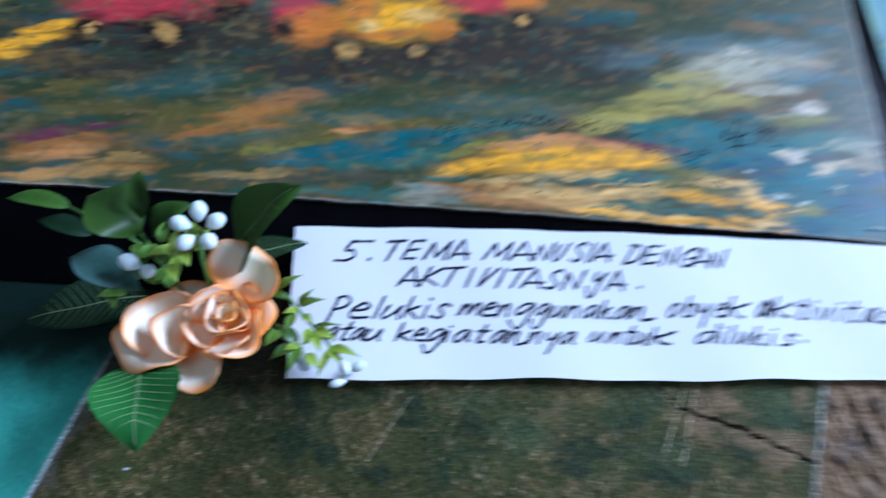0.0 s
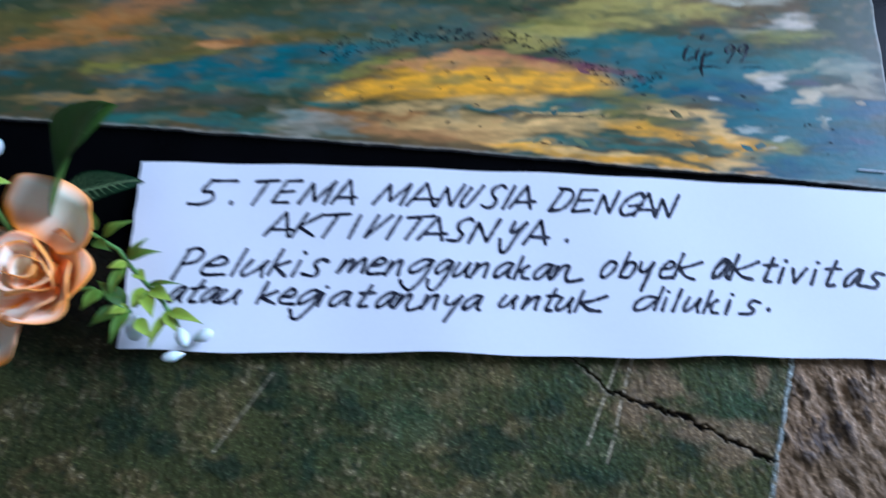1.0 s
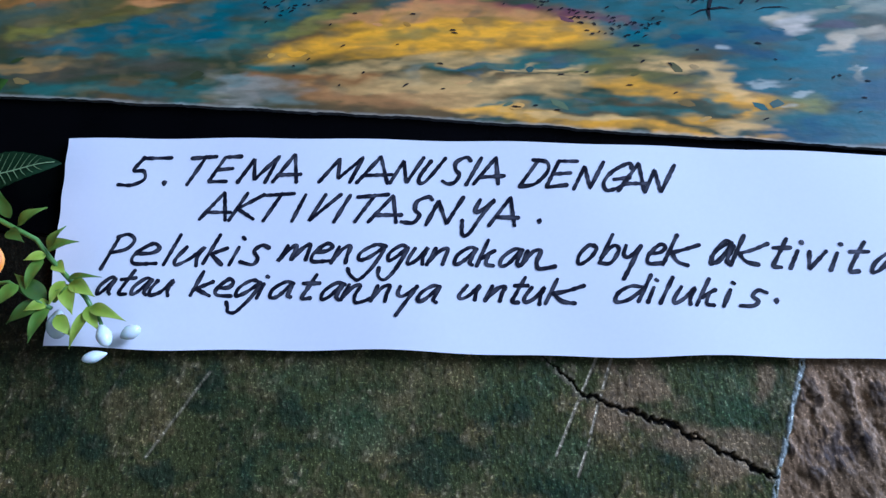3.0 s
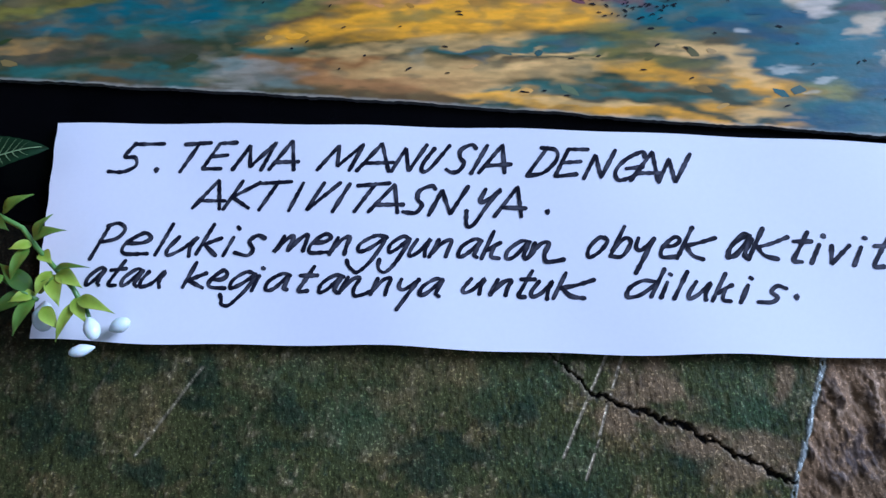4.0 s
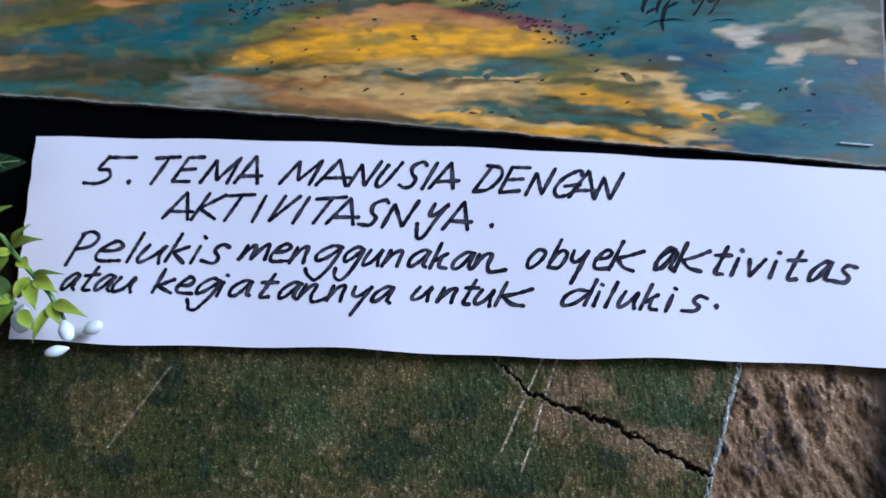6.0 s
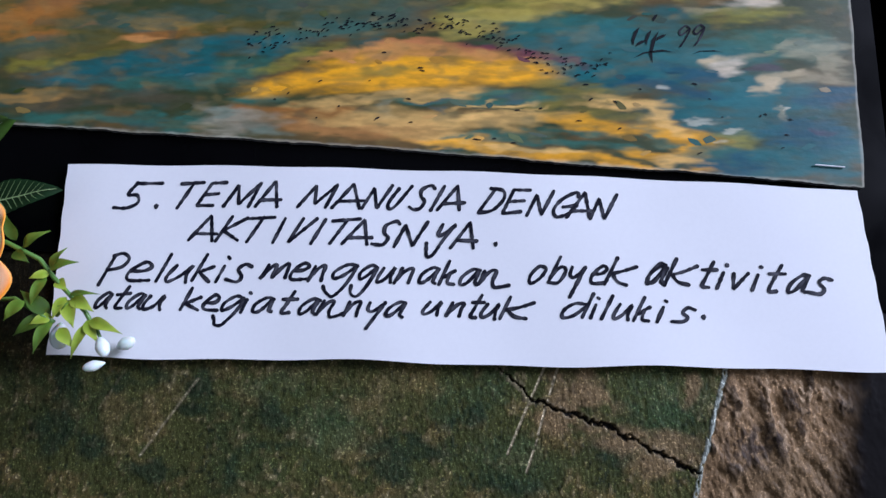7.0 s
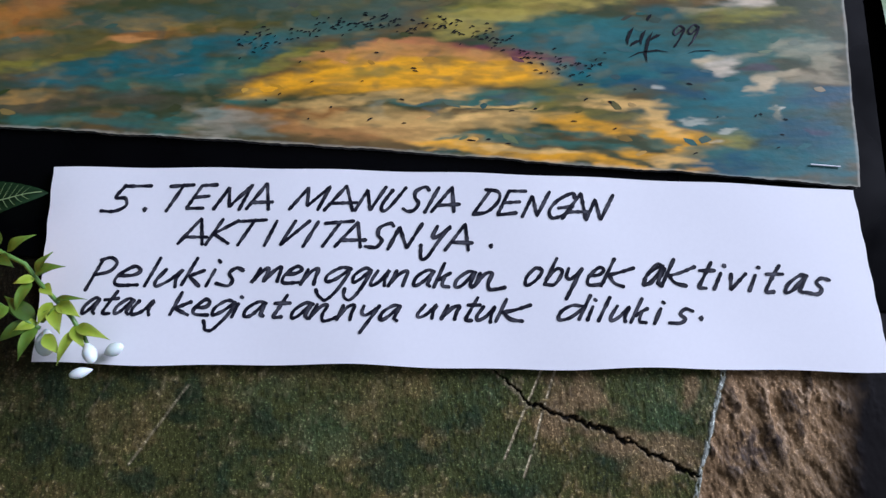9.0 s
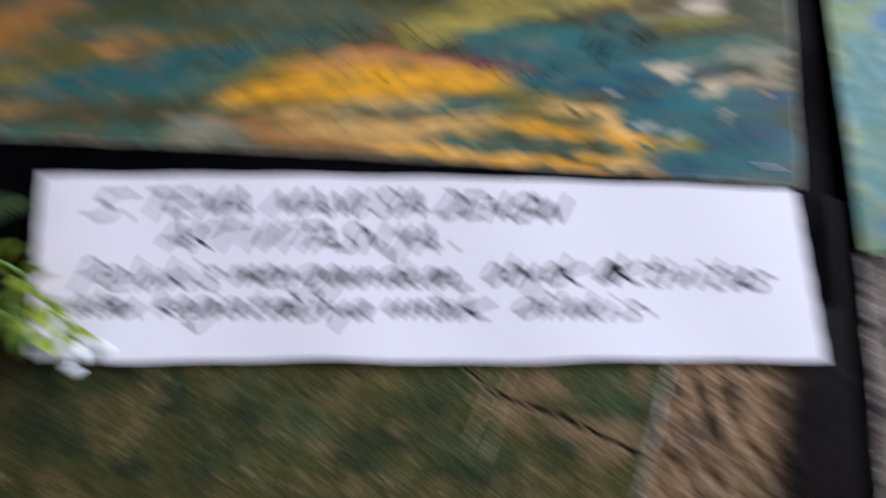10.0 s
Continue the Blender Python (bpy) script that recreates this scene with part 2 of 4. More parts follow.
wash(ORANGE, 0.6, (-0.017, 1.3649, 0.0138, 0.0055, 5), (-0.000, 1.3596, 0.0032, 0.0022, 0), (0.086, 1.3233, 0.0219, 0.0023, 1), (0.091, 1.3211, 0.0153, 0.0016, -3), (-0.020, 1.3545, 0.0091, 0.0022, 0))
wash(YELLOW, 0.55, (0.031, 1.3623, 0.0114, 0.0022, 2), (0.038, 1.3604, 0.0079, 0.0017, 0), (0.025, 1.3598, 0.0068, 0.0015, 0))
wash(SALMON, 0.6, (0.054, 1.3581, 0.0036, 0.0015, 0), (0.104, 1.3166, 0.0261, 0.0027, -4), (0.126, 1.3146, 0.0281, 0.0041, -4))
wash((0.30, 0.27, 0.19), 0.85, (0.063, 1.3185, 0.0131, 0.0039, -7), (0.058, 1.3138, 0.0087, 0.0018, -4), (0.073, 1.3202, 0.0088, 0.0023, 1))
wash((0.16, 0.21, 0.16), 0.7, (0.078, 1.3143, 0.0087, 0.0018, -3), (0.121, 1.3237, 0.0035, 0.0028, 61), (0.060, 1.3219, 0.0066, 0.0012, 11), (0.066, 1.3572, 0.0036, 0.0022, 0))
wash(CREAM, 0.7, (0.121, 1.3295, 0.0241, 0.0028, 5), (0.138, 1.3309, 0.0240, 0.0028, 3), (0.112, 1.3201, 0.0196, 0.0028, -3), (0.134, 1.3192, 0.0238, 0.0046, -3), (0.147, 1.3125, 0.0194, 0.0034, -4), (0.169, 1.3196, 0.0259, 0.0032, 3), (0.103, 1.3270, 0.0153, 0.0019, 1))
wash(YELLOW, 0.95, (0.092, 1.3356, 0.0210, 0.0040, 10), (0.116, 1.3412, 0.0221, 0.0067, 9), (0.138, 1.3403, 0.0242, 0.0066, 1), (0.162, 1.3412, 0.0219, 0.0057, -2), (0.173, 1.3399, 0.0083, 0.0038, 1), (0.083, 1.3326, 0.0132, 0.0021, 7), (0.125, 1.3347, 0.0329, 0.0023, 4))
wash(SALMON, 0.85, (0.120, 1.3480, 0.0122, 0.0026, 11), (0.142, 1.3501, 0.0155, 0.0029, 1), (0.160, 1.3476, 0.0121, 0.0024, -7), (0.131, 1.3519, 0.0100, 0.0022, 6), (0.177, 1.3454, 0.0055, 0.0019, -9), (0.102, 1.3471, 0.0067, 0.0019, 11))
wash((0.42, 0.13, 0.06), 0.55, (0.133, 1.3529, 0.0089, 0.0012, 5), (0.146, 1.3520, 0.0111, 0.0014, 1), (0.155, 1.3507, 0.0077, 0.0014, -7))
wash(PLUM, 0.8, (0.166, 1.3501, 0.0121, 0.0022, -11), (0.177, 1.3478, 0.0088, 0.0017, -13), (0.191, 1.3448, 0.0088, 0.0014, -9))
wash((0.21, 0.17, 0.035), 0.75, (0.122, 1.3401, 0.0110, 0.0019, 3), (0.197, 1.3315, 0.0130, 0.0037, -3), (0.188, 1.3279, 0.0151, 0.0032, 1), (0.205, 1.3223, 0.0150, 0.0021, -3), (0.182, 1.3371, 0.0087, 0.0019, 1), (0.160, 1.3311, 0.0109, 0.0014, 3))
wash(TEAL, 0.85, (0.167, 1.3316, 0.0152, 0.0019, 4), (0.180, 1.3294, 0.0098, 0.0019, 1), (0.156, 1.3275, 0.0109, 0.0016, 4), (0.172, 1.3140, 0.0129, 0.0018, 4), (0.191, 1.3115, 0.0149, 0.0014, -2), (0.211, 1.3104, 0.0106, 0.0013, -5), (0.226, 1.3173, 0.0055, 0.0029, -19), (0.138, 1.3274, 0.0109, 0.0009, 4), (0.201, 1.3154, 0.0107, 0.0011, -3), (0.156, 1.3115, 0.0064, 0.0014, 1))
wash((0.05, 0.10, 0.105), 0.85, (0.141, 1.3246, 0.0015, 0.0028, 71), (0.139, 1.3278, 0.0065, 0.0007, 6), (0.173, 1.3300, 0.0065, 0.0012, 4))
wash(YELLOW, 0.75, (0.201, 1.3188, 0.0139, 0.0025, -4), (0.237, 1.3147, 0.0127, 0.0041, -13), (0.212, 1.3171, 0.0096, 0.0020, -4), (0.241, 1.3098, 0.0080, 0.0027, -9), (0.190, 1.3056, 0.0255, 0.0016, -4), (0.220, 1.3024, 0.0232, 0.0011, -5), (0.162, 1.3089, 0.0235, 0.0018, -4), (0.228, 1.3068, 0.0127, 0.0018, -7))
wash(CREAM, 0.85, (0.219, 1.3278, 0.0129, 0.0018, -8), (0.230, 1.3219, 0.0090, 0.0025, -33), (0.208, 1.3262, 0.0086, 0.0014, -3), (0.164, 1.3262, 0.0152, 0.0009, 6), (0.173, 1.3245, 0.0108, 0.0007, 7), (0.237, 1.3053, 0.0084, 0.0018, -4), (0.177, 1.3084, 0.0192, 0.0011, -3), (0.162, 1.3218, 0.0151, 0.0011, 4))
wash(TEAL, 0.75, (0.231, 1.3113, 0.0053, 0.0011, -9), (0.226, 1.3141, 0.0043, 0.0009, -14), (0.249, 1.3070, 0.0084, 0.0022, -9))
wash((0.55, 0.42, 0.24), 0.85, (0.250, 1.3465, 0.0043, 0.0028, 1), (0.273, 1.3357, 0.0047, 0.0028, 21), (0.277, 1.3385, 0.0065, 0.0014, 11), (0.271, 1.3338, 0.0043, 0.0016, 1))
wash((0.34, 0.29, 0.17), 0.6, (0.286, 1.3382, 0.0118, 0.0019, -2), (0.286, 1.3511, 0.0087, 0.0033, 11), (0.296, 1.3465, 0.0052, 0.0071, 1), (0.296, 1.3383, 0.0043, 0.0028, 1), (0.279, 1.3254, 0.0023, 0.0018, -29), (0.263, 1.3485, 0.0065, 0.0017, 1), (0.251, 1.3670, 0.0077, 0.0017, 0))
wash((0.56, 0.54, 0.42), 0.6, (0.230, 1.3330, 0.0024, 0.0007, 1), (0.247, 1.3216, 0.0068, 0.0006, -3), (0.256, 1.3177, 0.0042, 0.0007, -2), (0.252, 1.3115, 0.0019, 0.0007, 1), (0.280, 1.3266, 0.0011, 0.0009, 1))
wash((0.10, 0.05, 0.08), 0.5, (0.287, 1.3171, 0.0034, 0.0023, 1), (0.273, 1.3427, 0.0043, 0.0014, 1))
wash(MOSS, 0.8, (-0.054, 1.3885, 0.0724, 0.0133, 5), (0.128, 1.3851, 0.0503, 0.0132, 2), (0.045, 1.3723, 0.0605, 0.0096, 5), (-0.093, 1.3707, 0.0327, 0.0080, 7))
wash(UMBER, 0.85, (0.114, 1.3979, 0.0623, 0.0129, 4), (0.005, 1.3840, 0.0250, 0.0099, 7), (0.072, 1.3998, 0.0453, 0.0102, 2), (-0.101, 1.3867, 0.0444, 0.0060, 2), (0.156, 1.3927, 0.0254, 0.0074, 7))
wash((0.05, 0.095, 0.075), 0.7, (-0.067, 1.3814, 0.0304, 0.0072, 17), (-0.005, 1.3754, 0.0220, 0.0058, 7), (0.089, 1.3707, 0.0303, 0.0058, 6), (-0.029, 1.3477, 0.0267, 0.0043, 6), (0.029, 1.3622, 0.0299, 0.0038, 5), (0.113, 1.3620, 0.0300, 0.0063, 8))
wash(OLIVE, 0.7, (-0.055, 1.3592, 0.0378, 0.0069, 10), (-0.113, 1.3635, 0.0298, 0.0050, 8), (0.008, 1.3490, 0.0295, 0.0037, 6), (0.062, 1.3586, 0.0217, 0.0038, 2), (-0.121, 1.3761, 0.0164, 0.0039, 12))
wash(ORANGE, 0.55, (-0.023, 1.3651, 0.0218, 0.0057, 20), (-0.005, 1.3738, 0.0110, 0.0045, 12), (-0.124, 1.3414, 0.0238, 0.0036, 10), (-0.106, 1.3450, 0.0133, 0.0027, 10), (-0.048, 1.3517, 0.0161, 0.0028, 12), (0.029, 1.3553, 0.0121, 0.0025, 6), (-0.105, 1.3285, 0.0339, 0.0026, 5), (-0.029, 1.3910, 0.0056, 0.0023, 2))
wash(PLUM, 0.85, (-0.116, 1.3509, 0.0294, 0.0022, 10), (-0.131, 1.3457, 0.0133, 0.0018, 10))
wash(SALMON, 0.75, (-0.123, 1.3378, 0.0211, 0.0030, 8), (-0.131, 1.3262, 0.0104, 0.0023, 2), (0.024, 1.3533, 0.0108, 0.0015, 5))
wash(OCHRE, 0.65, (-0.108, 1.3270, 0.0286, 0.0035, 4), (-0.091, 1.3350, 0.0158, 0.0024, 7), (-0.027, 1.3283, 0.0209, 0.0018, 4), (-0.127, 1.3191, 0.0155, 0.0023, 2))
# yellow and beige paint, the next two made paler for upper-right glare
wash((0.42, 0.33, 0.07), 0.75, (0.197, 1.3803, 0.0307, 0.0052, 14), (0.222, 1.3760, 0.0167, 0.0042, 2), (0.182, 1.3670, 0.0303, 0.0035, 12), (0.160, 1.3605, 0.0164, 0.0025, 14), (0.207, 1.3912, 0.0169, 0.0040, 12))
wash((0.46, 0.42, 0.28), 0.75, (0.247, 1.3994, 0.0314, 0.0119, 7), (0.222, 1.4019, 0.0200, 0.0048, 12), (0.251, 1.3845, 0.0169, 0.0033, 2), (0.235, 1.4092, 0.0115, 0.0028, 2))
wash((0.09, 0.15, 0.15), 0.7, (0.212, 1.4118, 0.0231, 0.0070, 2), (0.269, 1.3935, 0.0170, 0.0060, 2), (0.261, 1.4119, 0.0231, 0.0056, 2), (0.171, 1.4034, 0.0171, 0.0062, 2))
wash((0.60, 0.50, 0.36), 0.85, (0.265, 1.3731, 0.0083, 0.0035, 2), (0.258, 1.3439, 0.0059, 0.0030, 2), (0.236, 1.4086, 0.0052, 0.0021, 2))
wash(UMBER, 0.9, (-0.067, 1.4117, 0.0993, 0.0148, 2), (0.108, 1.4133, 0.0628, 0.0151, 2), (0.016, 1.3958, 0.0604, 0.0080, 2))
wash(RED, 0.97, (-0.096, 1.4289, 0.0319, 0.0092, -1), (-0.114, 1.4214, 0.0120, 0.0053, 2), (0.096, 1.4377, 0.0208, 0.0063, 2), (-0.008, 1.4287, 0.0124, 0.0116, 22), (-0.049, 1.4351, 0.0124, 0.0047, 2))
wash(YELLOW, 0.97, (0.045, 1.4247, 0.0297, 0.0131, 6), (-0.152, 1.4035, 0.0219, 0.0036, 16), (-0.140, 1.4138, 0.0148, 0.0030, 16), (-0.158, 1.3961, 0.0087, 0.0028, 2))
wash((0.55, 0.17, 0.02), 0.97, (0.002, 1.4195, 0.0169, 0.0114, 17), (0.026, 1.4299, 0.0094, 0.0093, 2), (0.039, 1.4142, 0.0247, 0.0026, 6), (0.070, 1.4198, 0.0081, 0.0069, 2), (0.118, 1.4385, 0.0097, 0.0056, 2))
wash((0.75, 0.45, 0.12), 0.97, (0.059, 1.4279, 0.0094, 0.0039, 2), (0.030, 1.4192, 0.0050, 0.0038, 2))
wash((0.012, 0.009, 0.008), 0.98, (-0.120, 1.4137, 0.0077, 0.0096, 2), (-0.079, 1.4120, 0.0120, 0.0141, 22), (-0.045, 1.4298, 0.0080, 0.0085, 2), (0.019, 1.4039, 0.0097, 0.0096, 2), (0.058, 1.4036, 0.0080, 0.0067, 2), (-0.015, 1.4171, 0.0049, 0.0053, 2), (0.086, 1.4233, 0.0057, 0.0054, 2), (0.116, 1.4266, 0.0076, 0.0078, 2), (-0.097, 1.4174, 0.0150, 0.0019, 2))
wash(OCHRE, 0.98, (-0.119, 1.4130, 0.0027, 0.0030, 2), (-0.078, 1.4121, 0.0045, 0.0074, 32), (0.020, 1.4032, 0.0061, 0.0055, 2), (0.058, 1.4043, 0.0043, 0.0033, 2), (0.117, 1.4266, 0.0032, 0.0031, 2))


def painted(x, z):
    """The painting's colours at places on it."""
    wx = x + 0.008 * (fbm(x * 50, z * 130, 11) - 0.5) + 0.003 * (fbm(x * 220, z * 600, 17) - 0.5)
    wz = z + 0.005 * (fbm(x * 40, z * 110, 23) - 0.5) + 0.0016 * (fbm(x * 130, z * 700, 29) - 0.5)
    # each dab of the brush carries its colour a little way
    for share, cx, cz in ((0, 70.0, 260.0), (1, 180.0, 700.0)):
        a, b = x * cx + z * 0.12 * cz + 2 * fbm(x * 70, z * 190, 53 + share), z * cz + 2 * fbm(x * 50, z * 120, 57 + share) - x * 18
        wx = wx + (0.009, 0.006)[share] * (vnoise(a, b, 19 + share) - 0.5)
        wz = wz + (0.0030, 0.0018)[share] * (vnoise(a, b, 21 + share) - 0.5)
    tone = fbm(x * 30 - z * 8, z * 110, 31)
    col = blend(np.zeros(x.shape + (3,)) + np.array((0.038, 0.050, 0.020)), (0.12, 0.075, 0.026), step(0.45, 0.75, tone))
    col = blend(col, (0.025, 0.085, 0.080), step(0.55, 0.8, fbm(x * 34, z * 120, 37)))
    brush = fbm(x * 130 - z * 40, z * 480, 43) - 0.5
    for colour, strength, spots in PATCHES:
        loose = 1.0 if strength < 0.94 else 0.3
        qx, qz = x + loose * (wx - x), z + loose * (wz - z)
        cover = np.zeros_like(x)
        for px, pz, rx, rz, slope in spots:
            c, s = math.cos(radians(slope)), math.sin(radians(slope))
            u, v = ((qx - px) * c + (qz - pz) * s) / rx, ((qz - pz) * c - (qx - px) * s) / rz
            cover = np.maximum(cover, step(1.5, 0.5, 0.92 * np.hypot(u, v) + 0.6 * brush))
        cover *= strength * (0.62 + 0.38 * step(0.25, 0.55, fbm(x * 90 - z * 30, z * 500, 41)))
        col = blend(col, colour, cover)
    # single dabs run warmer or cooler than their neighbours
    for tone, share, seed in (((0.17, 0.105, 0.030), 0.30, 61), ((0.016, 0.065, 0.048), 0.34, 67), ((0.26, 0.19, 0.07), 0.22, 73)):
        dab = vnoise(x * 150 + 1.5 * fbm(x * 90, z * 200, seed), z * 330 - x * 20 + 1.5 * fbm(x * 80, z * 170, seed + 1), seed + 2)
        col = blend(col, tone, share * step(0.62, 0.92, dab) * (1 - 0.75 * step(0.20, 0.235, x) * step(1.37, 1.35, z)))
    streak = fbm(x * 110 - z * 30, z * 420, 47) - 0.5
    return np.clip(1.1 * col * (1 + 0.34 * streak[..., None]), 0.004, 0.95)


def lower_edge(u):
    """Height of the canvas's bowed lower edge, u metres from its corner."""
    return 1.2952 + 0.080 * u - 0.05 * u * u


def build_painting():
    thing = empty("painting", (0.05, 0.002, 1.30), "unframed landscape painting in yellow, blue and green on a black board", "painting")
    nx = 900
    us = np.linspace(0, 0.52, nx)[::-1]
    vs = np.r_[np.linspace(0, 0.165, 300), np.linspace(0.18, 0.42, 14)]
    U, V = np.meshgrid(us, vs)
    ragged = (0.0012 * (fbm(U * 60, U * 0, 5) - 0.5) + 0.0005 * (fbm(U * 700, U * 0, 6) - 0.5)) * (V < 0.001)
    X = 0.3035 + 0.028 * V - U + 0.0012 * (fbm(V * 80, V * 0, 7) - 0.5) * (U < 0.001)
    Z = lower_edge(U) + V + ragged
    C = painted(X, Z)
    bare = np.maximum(step(0.0010, 0.0002, V + 0.0010 * (fbm(U * 250, V * 0, 8) - 0.5)), step(0.0012, 0.0002, U + 0.001 * (fbm(V * 250, V * 0, 9) - 0.5)))
    C = blend(C, (0.62, 0.58, 0.48), bare * 0.35)
    lift = 0.00006 * (fbm(X * 120, Z * 900, 51) - 0.5)
    front = np.stack([X, -0.0012 - lift, Z], -1).reshape(-1, 3)
    n = len(front)
    edge = np.r_[np.arange(nx), np.arange(nx * 2 - 1, n, nx), np.arange(n - 2, n - nx - 1, -1), np.arange(n - 2 * nx, 0, -nx)]
    rim = np.r_[front[edge], front[edge] * (1, 0, 1) + (0, 0.0018, 0)]
    k, m = np.arange(len(edge)), len(edge)
    sides = np.stack([k + n, k + n + m, (k + 1) % m + n + m, (k + 1) % m + n], -1)
    cols = np.r_[C.reshape(-1, 3), np.full((2 * m, 3), 0.12)]
    under(sheet("canvas", np.r_[front, rim], np.r_[grid_faces(nx, len(vs)), sides], M_PAINT, None, cols), thing)
    # loose brush strokes on top
    rng = np.random.RandomState(3)
    count = 300
    sx, sz = rng.uniform(-0.19, 0.298, count), rng.uniform(1.300, 1.455, count)
    keep = sz > lower_edge(0.3035 - sx) + 0.004
    sx, sz = sx[keep], sz[keep]
    count = len(sx)
    length, width = rng.uniform(0.003, 0.008, count), rng.uniform(0.0010, 0.0028, count)
    slope = np.radians(rng.normal(4, 14, count))
    tone = painted(sx + rng.normal(0, 0.004, count), sz + rng.normal(0, 0.0018, count)) * rng.normal(1.0, 0.10, (count, 1)) + rng.normal(0, 0.008, (count, 3))
    shape = np.array([(-1, 0.1), (-0.55, -0.9), (0.3, -1), (1, -0.25), (0.85, 0.35), (0.2, 1), (-0.6, 0.7)])
    du, dv = shape[:, 0] * length[:, None] / 2, shape[:, 1] * width[:, None] * rng.uniform(0.6, 1.3, (count, 7)) / 2
    c, s = np.cos(slope)[:, None], np.sin(slope)[:, None]
    spots = np.stack([sx[:, None] + du * c - dv * s, np.full((count, 7), -0.00125) - rng.uniform(0, 0.00003, (count, 1)), sz[:, None] + du * s + dv * c], -1)
    faces = np.arange(count * 7).reshape(count, 7)
    strokes = sheet("brushwork", spots.reshape(-1, 3), faces, M_DAB, None, np.repeat(np.clip(tone, 0.004, 0.9), 7, 0), smooth=False)
    under(tagged(strokes, kind="stuff"), thing)
    return thing


painting = build_painting()


def pen_marks(name, marks, parent, mat=M_PEN, y=-0.00142):
    """Short bars of ink: x, z, length, width, slope."""
    verts, faces = [], []
    for x, z, length, width, slope in marks:
        c, s, k = math.cos(slope), math.sin(slope), len(verts)
        for u, v in ((-1, -0.3), (-0.4, -1), (0.5, -1), (1, 0.4), (0.4, 1), (-0.5, 0.9)):
            du, dv = u * length / 2, v * width / 2 + 0.12 * length * (1 - u * u) - 0.06 * length
            verts.append((x + du * c - dv * s, y, z + du * s + dv * c))
        faces.append(tuple(range(k, k + 6)))
    return under(sheet(name, np.array(verts), faces, mat, smooth=False), parent)


def hatch():
    rng = random.Random(8)
    marks = []
    for _ in range(210):
        t = rng.random()
        x = 0.064 + 0.145 * t
        z = 1.351 + 0.0105 * math.sin(math.pi * min(1, t * 1.15)) - 0.010 * max(0, t - 0.6) / 0.4 + rng.gauss(0, 0.0024)
        marks.append((x, z, rng.uniform(0.0008, 0.0024), rng.uniform(0.0004, 0.0006), rng.gauss(0.15, 0.45)))
    for _ in range(42):
        x, z = rng.uniform(0.07, 0.285), rng.uniform(1.306, 1.35)
        if z > lower_edge(0.3035 - x) + 0.006:
            marks.append((x, z, rng.uniform(0.0010, 0.0028), rng.uniform(0.0004, 0.0007), rng.gauss(0.0, 0.35)))
    return marks


tagged(pen_marks("pen_hatching", hatch(), painting), kind="stuff")
# the signature as plain bars, with its underline
pen_marks("signature", [(0.2205, 1.3560, 0.0085, 0.0013, 1.2), (0.2225, 1.3530, 0.0050, 0.0012, 0.5), (0.2255, 1.3555, 0.0070, 0.0012, 1.2), (0.2275, 1.3515, 0.0140, 0.0013, 1.33),
                        (0.2305, 1.3555, 0.0050, 0.0012, 0.5), (0.2285, 1.3640, 0.0036, 0.0011, 1.0)], painting)
pen_marks("signature_underline", [(0.2275, 1.3488, 0.0165, 0.0007, 0.14), (0.2485, 1.3494, 0.0130, 0.0004, 0.04)], painting)


# ---- the handwriting ----
PEN = {}


def letter(key, *strokes):
    """A hand-drawn letter: strokes through places in its own box, 1 wide and 1 tall; a stroke that begins with True bends smoothly."""
    PEN[key] = strokes


letter("A", ((0, 0), (0.34, 1.02), (0.98, 0.0)), ((0.12, 0.28), (1.02, 0.30)))
letter("D", ((0.32, 0.98), (0.0, 0.02)), (True, (0.05, 0.97), (0.75, 0.90), (0.98, 0.55), (0.65, 0.12), (0.0, 0.03)))
letter("E", ((0.95, 0.98), (0.12, 0.96), (0.0, 0.04), (0.95, 0.10)), ((0.10, 0.52), (0.85, 0.56)))
letter("G", (True, (0.98, 0.82), (0.72, 1.0), (0.18, 0.72), (0.0, 0.28), (0.35, 0.0), (0.85, 0.18), (0.98, 0.42)), ((0.45, 0.42), (1.08, 0.46)))
letter("I", ((0.5, 1.0), (0.4, 0.0)))
letter("K", ((0.12, 1.0), (0.0, 0.0)), ((0.92, 0.98), (0.12, 0.46), (1.0, 0.04)))
letter("M", ((0, 0), (0.18, 0.90), (0.56, 0.12), (0.94, 1.0), (0.96, 0.0)))
letter("N", ((0, 0), (0.06, 0.86), (0.80, 0.02), (0.92, 1.0)))
letter("S", (True, (1.12, 0.90), (0.75, 1.0), (0.28, 0.84), (0.42, 0.56), (0.85, 0.32), (0.78, 0.06), (0.38, 0.0), (0.0, 0.08)))
letter("T", ((0.56, 1.0), (0.40, 0.0)), ((0.0, 0.96), (1.0, 1.02)))
letter("U", (True, (0.22, 0.92), (0.02, 0.30), (0.18, 0.02), (0.58, 0.12), (0.98, 1.0)))
letter("V", ((0.18, 1.0), (0.08, 0.02), (0.98, 1.0)))
letter("Y", (True, (0.28, 0.92), (0.30, 0.55), (0.52, 0.48), (0.90, 0.90)), (True, (0.92, 0.96), (0.72, 0.30), (0.62, -0.28), (0.34, -0.38), (0.0, 0.14)))
letter("P", ((0.20, 0.98), (0.02, -0.16)), (True, (0.12, 0.94), (0.55, 1.06), (0.98, 0.84), (0.80, 0.56), (0.18, 0.44)))
letter("5", (True, (0.42, 0.98), (0.28, 0.56), (0.70, 0.50), (0.92, 0.26), (0.62, 0.03), (0.0, 0.04)), ((0.36, 1.0), (1.45, 1.0)))
